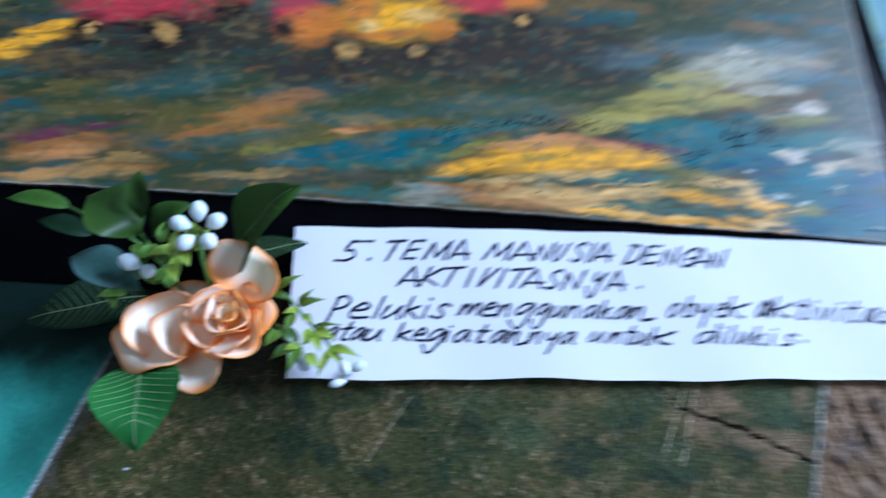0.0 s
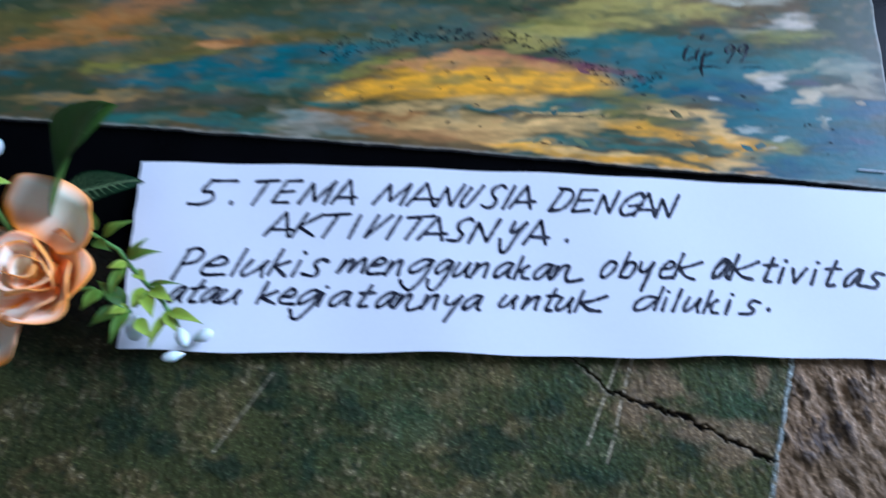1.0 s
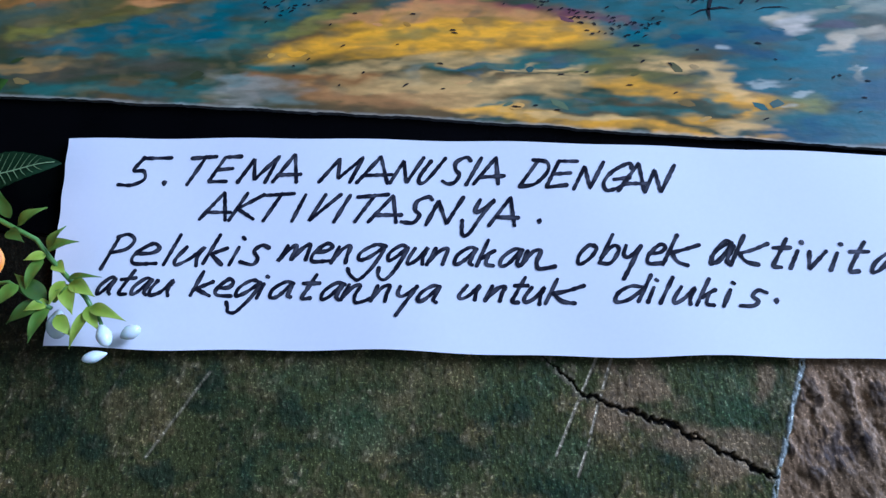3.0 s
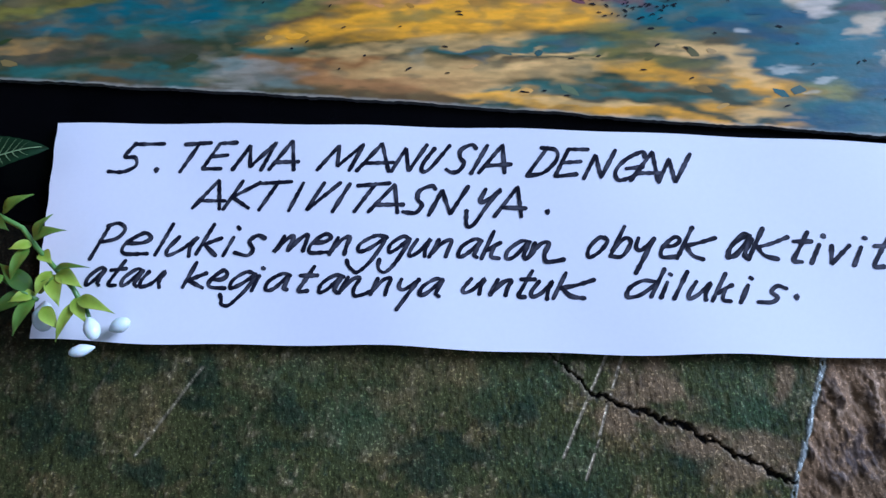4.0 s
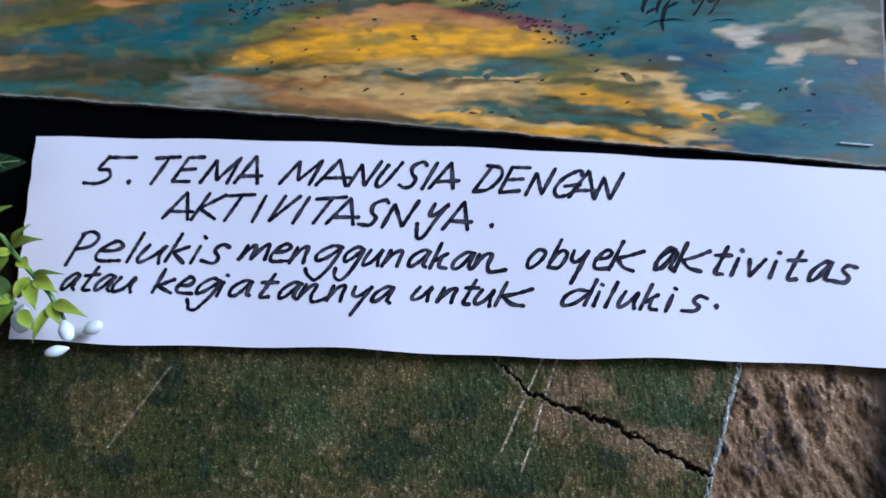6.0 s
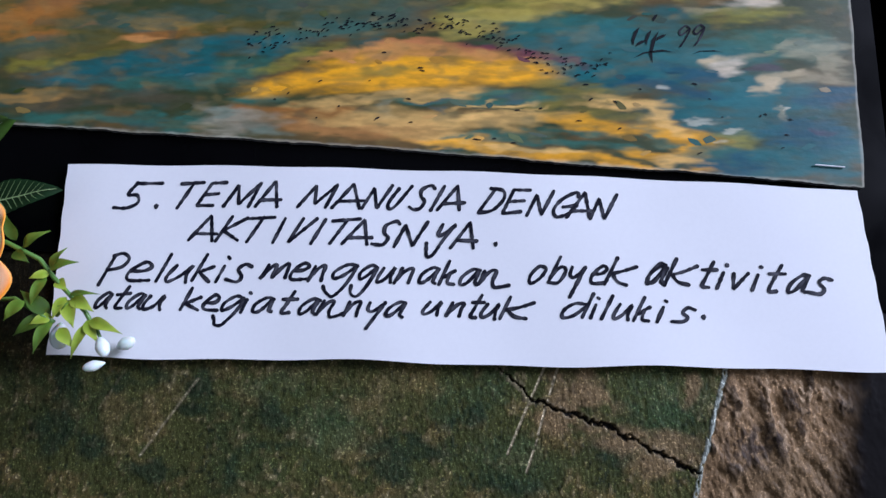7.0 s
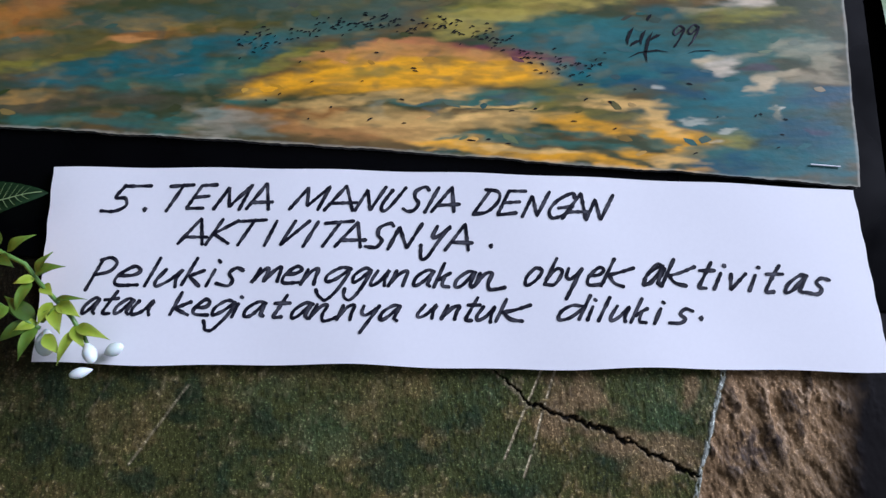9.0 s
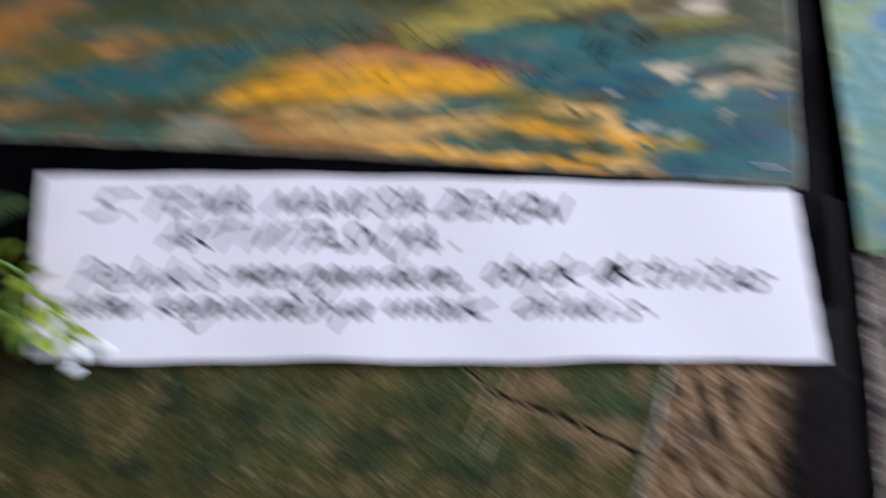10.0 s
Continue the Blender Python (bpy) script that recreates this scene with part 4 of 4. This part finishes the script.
    pen_word("untuk", 1.2442, 1.2430, 0.0082, 0.4, [(139.2, 6.1), (148.2, 5.3), (156.0, 3.3), (160.4, 6.1), (167.7, 9.3)], thing, swap=[(4, "k_wide")], mat=M_INK, surface=paper_y)
    pen_word("dilukis", 1.2444, 1.2432, 0.0086, 0.42, [(189.6, 8.9), (200.2, 1.0), (204.2, 1.2), (208.2, 6.4), (216.0, 5.6), (224.1, 1.2), (229.7, 6.4)], thing, swap=[(4, "k_small")], mat=M_INK, surface=paper_y)
    pen_word(".", 1.2446, 1.2447, 0.0020, 0.3, [(240.2, 1.8)], thing, mat=M_INK, surface=paper_y)
    # one letter was written over again
    for shift in (0.7,):
        pen_word("a", 1.2573 + 0.0004 * shift, 1.2573, 0.0110, 0.3, [(220.8 + shift, 6.2)], thing, 0.00060, M_INK, lambda x, z: paper_y(x, z) - 0.00006)
    return thing


build_label()


# ---- the boards next to it ----
# added strip: the shade of the gap is given as black material
joint = empty("gap_shade_strip", (0.32, 0.009, 0.96), "matte black strip standing in for the shaded gap between two boards", "trim", kind="structure")
under(box("upper_strip", (0.3140, 0.0064, 1.2915), (0.3350, 0.0120, 1.75), M_MATTE), joint)
under(box("lower_strip", (0.3194, 0.0064, 0.96), (0.3250, 0.0120, 1.2912), M_MATTE), joint)


def neighbour_painting():
    thing = empty("painting", (0.45, 0.002, 1.27), "unframed painting in mottled turquoise green beside a black board", "painting")
    X, Z = np.meshgrid(np.linspace(0.3206, 0.62, 150), np.r_[np.linspace(1.2685, 1.42, 90), np.linspace(1.43, 1.72, 10)])
    Z = Z + 0.05 * (X - 0.32) * (Z < 1.30) * (1.30 - Z) / 0.03
    X = X + (0.0046 - 0.045 * (Z - 1.268)) * (0.62 - X) / 0.2994
    a, b, c = fbm(X * 60, Z * 60, 101), fbm(X * 200, Z * 230, 103), fbm(X * 500, Z * 500, 105)
    col = blend(np.zeros(X.shape + (3,)) + np.array((0.10, 0.30, 0.26)), (0.24, 0.36, 0.16), step(0.45, 0.7, a))
    col = blend(col, (0.06, 0.22, 0.33), step(0.5, 0.7, fbm(X * 70, Z * 90, 107)))
    col = blend(col, (0.42, 0.52, 0.46), 0.7 * step(0.6, 0.78, b)) * (0.45 + 0.6 * c[..., None])
    col = blend(col, (0.22, 0.27, 0.10), 0.6 * step(1.33, 1.28, Z + 0.02 * (a - 0.5)) * step(0.35, 0.6, b))
    front = np.stack([X, -0.001 - 0.0006 * (b - 0.5), Z], -1).reshape(-1, 3)
    under(sheet("canvas", front, grid_faces(150, 100), M_PAINT, None, np.clip(col, 0.01, 0.9).reshape(-1, 3)), thing)
    under(box("backing_panel", (0.3260, 0.0004, 1.2688), (0.62, 0.005, 1.72), M_BLACK), thing)


def neighbour_ground():
    thing = empty("ground_picture", (0.45, 0.004, 1.0), "rough picture of bare grey brown ground beside a black edge", "picture")
    X, Z = np.meshgrid(np.linspace(0.3252, 0.62, 150), np.r_[np.linspace(0.96, 1.14, 10), np.linspace(1.15, 1.2684, 80)])
    a, b = fbm(X * 90, Z * 120, 111), fbm(X * 400, Z * 400, 113)
    col = blend(np.zeros(X.shape + (3,)) + np.array((0.15, 0.125, 0.10)), (0.05, 0.04, 0.035), step(0.45, 0.65, a))
    col = blend(col, (0.34, 0.30, 0.25), 0.7 * step(0.6, 0.75, b))
    col = blend(col, (0.5, 0.46, 0.40), 0.7 * step(0.002, 0.0006, X - 0.3252) * step(0.35, 0.55, b))
    front = np.stack([X, 0.0016 - 0.0025 * (a - 0.5), Z], -1).reshape(-1, 3)
    under(sheet("face", front, grid_faces(150, 90), M_GROUND, None, col.reshape(-1, 3)), thing)
    under(box("panel", (0.3252, 0.0046, 0.96), (0.62, 0.0124, 1.2684), M_BLACK), thing)


neighbour_painting()
neighbour_ground()


# ---- the artificial flower spray ----
spray = empty("flower_spray", (-0.04, 0.001, 1.25), "artificial flower spray with a peach rose, green leaves and white buds", "flower spray")


def leaf(name, base, tip, width, tones, mat=M_LEAF, curl=0.12, cup=0.18, face=(0.0, -1.0, 0.25), teeth=0.08, veins=True, blunt=0.75, tip_power=0.85, nl=22, nw=8, label=""):
    """A thin curved leaf from its base to its tip, with raised veins."""
    base, tip = Vector(base), Vector(tip)
    run = tip - base
    length, ahead = run.length, run.normalized()
    side = ahead.cross(Vector(face)).normalized()
    up = side.cross(ahead).normalized()
    if up.y > 0:
        up, side = -up, -side

    def place(t, s, raised=0.0):
        half = width / 2 * math.sin(math.pi * min(1, t) ** blunt) ** tip_power
        half *= 1 + teeth * (abs((t * nl / 2) % 1 - 0.5) - 0.25)
        h = length * curl * (1 - (2 * t - 1) ** 2) - length * curl * 0.5 * t * t + cup * half * (abs(s) ** 1.5) + raised
        h += 0.03 * width * math.sin(9 * t + 2 * s)
        return base + ahead * (t * length) + side * (s * half) + up * h

    verts, cols = [], []
    for i in range(nl + 1):
        for j in range(nw + 1):
            t, s = i / nl, 2 * j / nw - 1
            verts.append(place(t, s))
            k = min(1, abs(s) ** 2 * 0.7 + 0.5 * t * t)
            cols.append([a * (1 - k) + b * k for a, b in zip(*tones)])
    n = len(verts)
    verts += [v - up * 0.0003 for v in verts]
    faces = []
    for i in range(nl):
        for j in range(nw):
            a = i * (nw + 1) + j
            q = (a, a + 1, a + nw + 2, a + nw + 1)
            faces += [q, tuple(n + v for v in q[::-1])]
    ob = under(sheet(name, np.array([tuple(v) for v in verts]), faces, mat, None, np.array(cols + cols), label), spray)
    if veins:
        vv, vf = [], []

        def rib(points, wide):
            k = len(vv)
            for m, (t, s) in enumerate(points):
                across = wide * (1 - 0.6 * m / len(points))
                p = place(t, s, 0.00035)
                d = (side if abs(points[0][1] - points[-1][1]) < 0.1 else ahead) * across
                vv.extend([p - d, p + d])
            for m in range(len(points) - 1):
                vf.append((k + 2 * m, k + 2 * m + 1, k + 2 * m + 3, k + 2 * m + 2))

        rib([(0.02 + 0.94 * m / 12, 0.0) for m in range(13)], 0.00032)
        for k in range(1, 11):
            for s in (-1, 1):
                rib([(0.075 * k + 0.14 * m / 5 * (1.2 - 0.05 * k), s * 0.9 * m / 5) for m in range(6)], 0.00016)
        rn = sheet("vein_network", np.array([tuple(v) for v in vv]), vf, M_VEIN, None, None, "pale raised veins", smooth=False)
        rn.parent, rn.matrix_parent_inverse = ob, ob.matrix_parent_inverse.inverted() @ Matrix.Identity(4)
        rn.matrix_parent_inverse = (Matrix.Translation(spray.location) @ ob.matrix_parent_inverse).inverted()
    return ob


GREEN = ((0.040, 0.090, 0.010), (0.066, 0.140, 0.020))
# dark green, lowered further for the shade on the left-hand leaf
DARK = ((0.006, 0.018, 0.006), (0.012, 0.034, 0.012))
LIME = ((0.24, 0.36, 0.025), (0.40, 0.50, 0.08))
FRESH = ((0.09, 0.19, 0.020), (0.17, 0.30, 0.045))
# the upper-left leaves stand in shade, so these two are mixed darker
SHADED_GLOSS = ((0.020, 0.046, 0.005), (0.042, 0.086, 0.013))
PALE = ((0.030, 0.075, 0.055), (0.10, 0.18, 0.16))

leaf("leaf", (-0.024, -0.006, 1.280), (0.008, -0.050, 1.299), 0.037, GREEN, curl=0.10, label="serrated green leaf with pale veins")
leaf("leaf", (-0.022, -0.014, 1.278), (0.009, -0.018, 1.2855), 0.014, DARK, curl=0.06, label="dark green pointed leaf")
leaf("leaf", (-0.056, -0.010, 1.232), (-0.050, -0.026, 1.1955), 0.036, ((0.022, 0.11, 0.018), (0.04, 0.16, 0.03)), curl=0.18, blunt=0.85, label="broad green leaf hanging below the rose")
leaf("leaf", (-0.062, -0.008, 1.262), (-0.113, -0.010, 1.250), 0.026, DARK, curl=0.05, label="green leaf with pale veins, darkened for the shade it stands in")
leaf("leaf", (-0.060, -0.030, 1.283), (-0.080, -0.040, 1.298), 0.027, SHADED_GLOSS, curl=0.2, veins=False, teeth=0.0, blunt=1.0, label="rounded glossy green leaf")
leaf("leaf", (-0.058, -0.036, 1.288), (-0.057, -0.048, 1.305), 0.010, SHADED_GLOSS, curl=0.1, veins=False, teeth=0.0, blunt=1.0)
leaf("leaf", (-0.055, -0.028, 1.283), (-0.039, -0.038, 1.2955), 0.014, SHADED_GLOSS, curl=0.2, veins=False, teeth=0.0, blunt=1.0)
leaf("leaf", (-0.100, -0.016, 1.302), (-0.129, -0.018, 1.306), 0.009, GREEN, curl=0.1, veins=False, teeth=0.0)
leaf("leaf", (-0.090, -0.012, 1.290), (-0.115, -0.014, 1.297), 0.010, DARK, curl=0.1, veins=False, teeth=0.0)
leaf("leaf", (-0.057, -0.028, 1.259), (-0.086, -0.034, 1.273), 0.018, PALE, curl=0.2, veins=False, teeth=0.0, blunt=1.0, label="pale bluish green leaf")

rng = random.Random(5)


def cluster(at, count, size, tones, spread, y_spread, group_face=(0, -1, 0.2)):
    """A whorl of small soft leaves round a point."""
    for k in range(count):
        a = 2 * math.pi * k / count + rng.uniform(-0.4, 0.4)
        b = Vector(at) + Vector((rng.uniform(-1, 1) * spread, rng.uniform(-1, 1) * y_spread, rng.uniform(-1, 1) * spread))
        d = Vector((math.cos(a), rng.uniform(-0.6, 0.1), math.sin(a))) * size * rng.uniform(0.8, 1.25)
        leaf("small_leaf", b, b + d, size * rng.uniform(0.5, 0.65), tones, M_SPRIG, curl=0.15, veins=False, teeth=0.0, nl=8, nw=4, face=group_face)


cluster((-0.037, -0.040, 1.270), 7, 0.009, LIME, 0.005, 0.004)
cluster((-0.032, -0.048, 1.2735), 7, 0.009, LIME, 0.004, 0.003)
cluster((-0.042, -0.036, 1.263), 7, 0.009, FRESH, 0.006, 0.004)
cluster((-0.050, -0.034, 1.272), 5, 0.010, FRESH, 0.006, 0.004)
cluster((-0.060, -0.030, 1.262), 5, 0.010, FRESH, 0.006, 0.004)


def berry(name, at, long, thick, ahead, label=""):
    bm = bmesh.new()
    bmesh.ops.create_uvsphere(bm, u_segments=16, v_segments=10, radius=1.0)
    turn = Vector(ahead).to_track_quat("Z", "Y").to_matrix().to_4x4()
    for v in bm.verts:
        taper = 1 - 0.55 * (v.co.z < 0) * abs(v.co.z) ** 1.2
        v.co = (v.co.x * thick * taper, v.co.y * thick * taper, v.co.z * long)
    bmesh.ops.transform(bm, matrix=Matrix.Translation(at) @ turn, verts=bm.verts)
    return under(part(name, bm, M_BERRY, None, label, smooth=True), spray)


for k in range(5):
    a = math.radians(95 + 72 * k)
    berry("bud", (-0.0265 + 0.0070 * math.cos(a), -0.056, 1.2765 + 0.0070 * math.sin(a)), 0.0044, 0.0034, (math.cos(a), -0.5, math.sin(a)), "pearly white bud")
berry("bud", (-0.0565, -0.042, 1.2665), 0.005, 0.0036, (-1, -0.4, 0.3), "pearly white bud")
berry("bud", (-0.049, -0.042, 1.263), 0.004, 0.003, (0.4, -0.5, -0.3), "pearly white bud")


def stem(points, thick):
    """A bent round stalk through a few places."""
    bm = bmesh.new()
    rings = []
    for k, p in enumerate(points):
        a, b = Vector(points[max(k - 1, 0)]), Vector(points[min(k + 1, len(points) - 1)])
        turn = (b - a).to_track_quat("Z", "Y").to_matrix()
        rings.append([bm.verts.new(Vector(p) + turn @ Vector((thick * math.cos(t), thick * math.sin(t), 0))) for t in [2 * math.pi * j / 8 for j in range(8)]])
    for r, q in zip(rings, rings[1:]):
        for j in range(8):
            bm.faces.new((r[j], r[(j + 1) % 8], q[(j + 1) % 8], q[j]))
    bm.faces.new(rings[0][::-1])
    bm.faces.new(rings[-1])
    return under(part("stem", bm, M_STEM, None, smooth=True), spray)


stem([(-0.030, -0.012, 1.268), (-0.006, -0.020, 1.265), (0.003, -0.014, 1.260), (0.008, -0.013, 1.254), (0.014, -0.012, 1.248), (0.020, -0.011, 1.242), (0.0235, -0.010, 1.2365)], 0.0008)
stem([(0.0225, -0.010, 1.2375), (0.0255, -0.0115, 1.2355), (0.0275, -0.0122, 1.2325)], 0.0006)
stem([(-0.020, -0.010, 1.245), (-0.004, -0.014, 1.246), (0.004, -0.013, 1.241), (0.010, -0.012, 1.238)], 0.0007)
stem([(-0.034, -0.004, 1.250), (-0.030, -0.020, 1.262), (-0.029, -0.040, 1.270), (-0.0265, -0.053, 1.2765)], 0.0009)
stem([(-0.034, -0.004, 1.250), (-0.050, -0.020, 1.270), (-0.060, -0.030, 1.284)], 0.0009)
stem([(-0.050, -0.010, 1.275), (-0.080, -0.014, 1.293), (-0.101, -0.016, 1.302)], 0.0007)

# the sprig that hangs over the corner of the label: base, tip, width, tones
for base, tip, width, tones in (
    ((-0.002, -0.017, 1.264), (0.0085, -0.020, 1.2695), 0.0045, FRESH), ((-0.004, -0.018, 1.266), (-0.008, -0.020, 1.275), 0.0042, GREEN),
    ((-0.004, -0.018, 1.262), (0.003, -0.020, 1.258), 0.0045, GREEN), ((0.007, -0.014, 1.257), (0.019, -0.018, 1.259), 0.0045, FRESH),
    ((0.007, -0.014, 1.257), (0.0135, -0.017, 1.264), 0.0035, FRESH), ((0.007, -0.014, 1.255), (0.001, -0.016, 1.253), 0.0038, LIME),
    ((0.006, -0.014, 1.254), (0.002, -0.015, 1.243), 0.0045, FRESH), ((0.009, -0.012, 1.253), (0.014, -0.014, 1.249), 0.0045, LIME),
    ((0.014, -0.012, 1.248), (0.027, -0.016, 1.248), 0.0022, FRESH), ((0.015, -0.012, 1.247), (0.024, -0.013, 1.242), 0.0055, LIME),
    ((0.013, -0.012, 1.247), (0.010, -0.014, 1.239), 0.0045, LIME), ((0.014, -0.012, 1.246), (0.018, -0.014, 1.236), 0.0060, LIME),
    ((0.022, -0.011, 1.239), (0.0355, -0.014, 1.2345), 0.0045, LIME), ((0.022, -0.011, 1.238), (0.017, -0.012, 1.2255), 0.0040, LIME),
    ((0.021, -0.011, 1.239), (0.027, -0.013, 1.231), 0.0045, LIME), ((0.009, -0.012, 1.239), (0.004, -0.013, 1.227), 0.0050, FRESH),
    ((0.009, -0.012, 1.240), (0.002, -0.014, 1.237), 0.0045, LIME), ((0.008, -0.012, 1.241), (-0.003, -0.014, 1.249), 0.0060, GREEN),
    ((0.007, -0.012, 1.240), (-0.004, -0.013, 1.233), 0.0060, GREEN), ((0.000, -0.015, 1.245), (-0.006, -0.016, 1.238), 0.0055, FRESH),
    ((0.010, -0.012, 1.240), (0.015, -0.014, 1.245), 0.0035, FRESH), ((0.012, -0.012, 1.236), (0.018, -0.012, 1.229), 0.0050, LIME),
):
    leaf("small_leaf", base, tip, width * 0.95, tones, M_SPRIG, curl=0.10, veins=False, teeth=0.0, nl=10, nw=4, blunt=0.62, tip_power=1.25)
berry("bud", (0.0285, -0.0125, 1.2300), 0.0042, 0.0024, (0.5, -0.2, -0.9), "pearly white bud")
berry("bud", (0.0262, -0.0120, 1.2232), 0.0038, 0.0019, (-0.95, -0.2, -0.3), "pearly white bud")
berry("bud", (0.0335, -0.0065, 1.2312), 0.0040, 0.0024, (0.7, -0.2, 0.3), "pearly white bud")
berry("bud", (0.0105, -0.0085, 1.2335), 0.0050, 0.0034, (0.2, -0.2, -1), "pearly white bud")


# ---- the rose ----
def rose():
    whole = new("rose")
    under(whole, spray)
    tagged(whole, "open peach rose with pale petals edged in orange")

    def petal(at, heading, wide, long, cup, tip, roll=0.5, seed=0):
        """A cupped petal round its middle; heading: where its rim points, tip: how far the rim comes forward, in degrees."""
        ns, nw = 20, 18
        out = Vector((math.cos(radians(heading)), 0, math.sin(radians(heading))))
        ahead = out * math.cos(radians(tip)) + Vector((0, -math.sin(radians(tip)), 0))
        side = Vector((-out.z, 0, out.x))
        front = ahead.cross(side).normalized()
        if front.y > 0:
            front = -front
        r = random.Random(seed)
        wave, lop = r.uniform(0, 6), r.uniform(-0.12, 0.12)
        verts, cols = [], []
        for i in range(ns + 1):
            for j in range(nw + 1):
                v = 2 * j / nw - 1
                s = i / ns
                u = s * (1 - 0.22 * v * v + 0.03 * math.sin(4 * v + wave) + lop * v)
                half = wide / 2 * max(0.0, 1 - (abs(s - 0.60) / 0.66) ** 2.6) ** 0.5
                f = cup * wide * (0.55 * v * v * (half / wide * 2) + 0.55 * (u - 0.4) ** 2)
                f += 0.03 * wide * math.sin(3.2 * v + wave) * u
                lip = max(0.0, u - 0.74)
                f -= roll * long * 7.0 * lip * lip
                edge_v = max(0.0, abs(v) - 0.8)
                f -= roll * wide * 1.6 * edge_v * edge_v * s
                p = Vector(at) + Vector((0.0005, 0.010, 0.0020)) + ahead * (long * (u - 0.5) * (1 - 0.25 * roll * lip)) + side * (v * half) + front * f
                verts.append(p)
                rim = max(max(0, (s - 0.80) / 0.20), max(0, abs(v) - 0.80) / 0.20)
                k = rim + 1.0 * max(0, 0.46 - s) / 0.46
                k = min(1, k * (0.85 + 0.5 * noise.noise(p * 110 + Vector((seed, 0, 0)))))
                cols.append([a * (1 - k) + b * k for a, b in zip((1.0, 0.88, 0.66), (1.0, 0.29, 0.01))])
        n = len(verts)
        verts += [v - front * 0.0007 for v in verts]
        back = [(1.0, 0.42, 0.08)] * n
        faces = []
        for i in range(ns):
            for j in range(nw):
                q0 = i * (nw + 1) + j
                q = (q0, q0 + nw + 1, q0 + nw + 2, q0 + 1)
                faces += [q, tuple(n + v for v in q[::-1])]
        rim = [i * (nw + 1) for i in range(ns)] + [ns * (nw + 1) + j for j in range(nw)] + [i * (nw + 1) + nw for i in range(ns, 0, -1)]
        faces += [(a, a + n, b + n, b) for a, b in zip(rim, rim[1:])]
        ob = sheet("petal", np.array([tuple(v) for v in verts]), faces, M_PETAL, None, np.array(cols + back))
        ob.parent = whole

    for k, (x, y, z, heading, wide, long, cup, tip, roll) in enumerate((
        (-0.0140, -0.033, 1.2675, 62, 0.034, 0.022, 0.42, 16, 0.45), (-0.0400, -0.018, 1.2560, 112, 0.032, 0.024, 0.4, 20, 0.5),
        (-0.0520, -0.024, 1.2475, 145, 0.031, 0.028, 0.65, 35, 0.3), (-0.0455, -0.029, 1.2425, 165, 0.022, 0.020, 0.9, 48, 0.4),
        (-0.0535, -0.027, 1.2340, 238, 0.031, 0.023, 0.45, 28, 0.6), (-0.0350, -0.024, 1.2265, 286, 0.025, 0.021, 0.40, 20, 0.6))):
        petal((x, y, z), heading, wide, long, cup, tip, roll, seed=k)
    # the fuller bloom beside them
    for k, (x, y, z, heading, wide, long, cup, tip, roll) in enumerate((
        (-0.0220, -0.024, 1.2575, 95, 0.036, 0.018, 0.55, 36, 0.5), (-0.0085, -0.027, 1.2480, 5, 0.030, 0.018, 0.55, 42, 0.5),
        (-0.0130, -0.029, 1.2375, 318, 0.026, 0.017, 0.55, 42, 0.5), (-0.0250, -0.029, 1.2365, 255, 0.026, 0.017, 0.55, 42, 0.5),
        (-0.0335, -0.029, 1.2480, 172, 0.028, 0.018, 0.6, 46, 0.4), (-0.0215, -0.033, 1.2530, 82, 0.025, 0.014, 0.8, 55, 0.4),
        (-0.0140, -0.034, 1.2455, 345, 0.021, 0.013, 0.8, 55, 0.4), (-0.0250, -0.034, 1.2430, 220, 0.021, 0.013, 0.8, 55, 0.4),
        (-0.0220, -0.036, 1.2490, 130, 0.012, 0.010, 1.0, 66, 0.3), (-0.0180, -0.036, 1.2450, 310, 0.012, 0.010, 1.0, 66, 0.3))):
        petal((x, y, z), heading, wide, long, cup, tip, roll, seed=20 + k)
    bm = bmesh.new()
    bmesh.ops.create_uvsphere(bm, u_segments=16, v_segments=10, radius=0.0055)
    bmesh.ops.scale(bm, vec=(1, 1, 1.7), verts=bm.verts)
    bmesh.ops.transform(bm, matrix=pose(-0.0190, -0.016, 1.2494, 90), verts=bm.verts)
    part("heart", bm, M_HEART, whole, "tight orange heart of the rose", smooth=True)


rose()
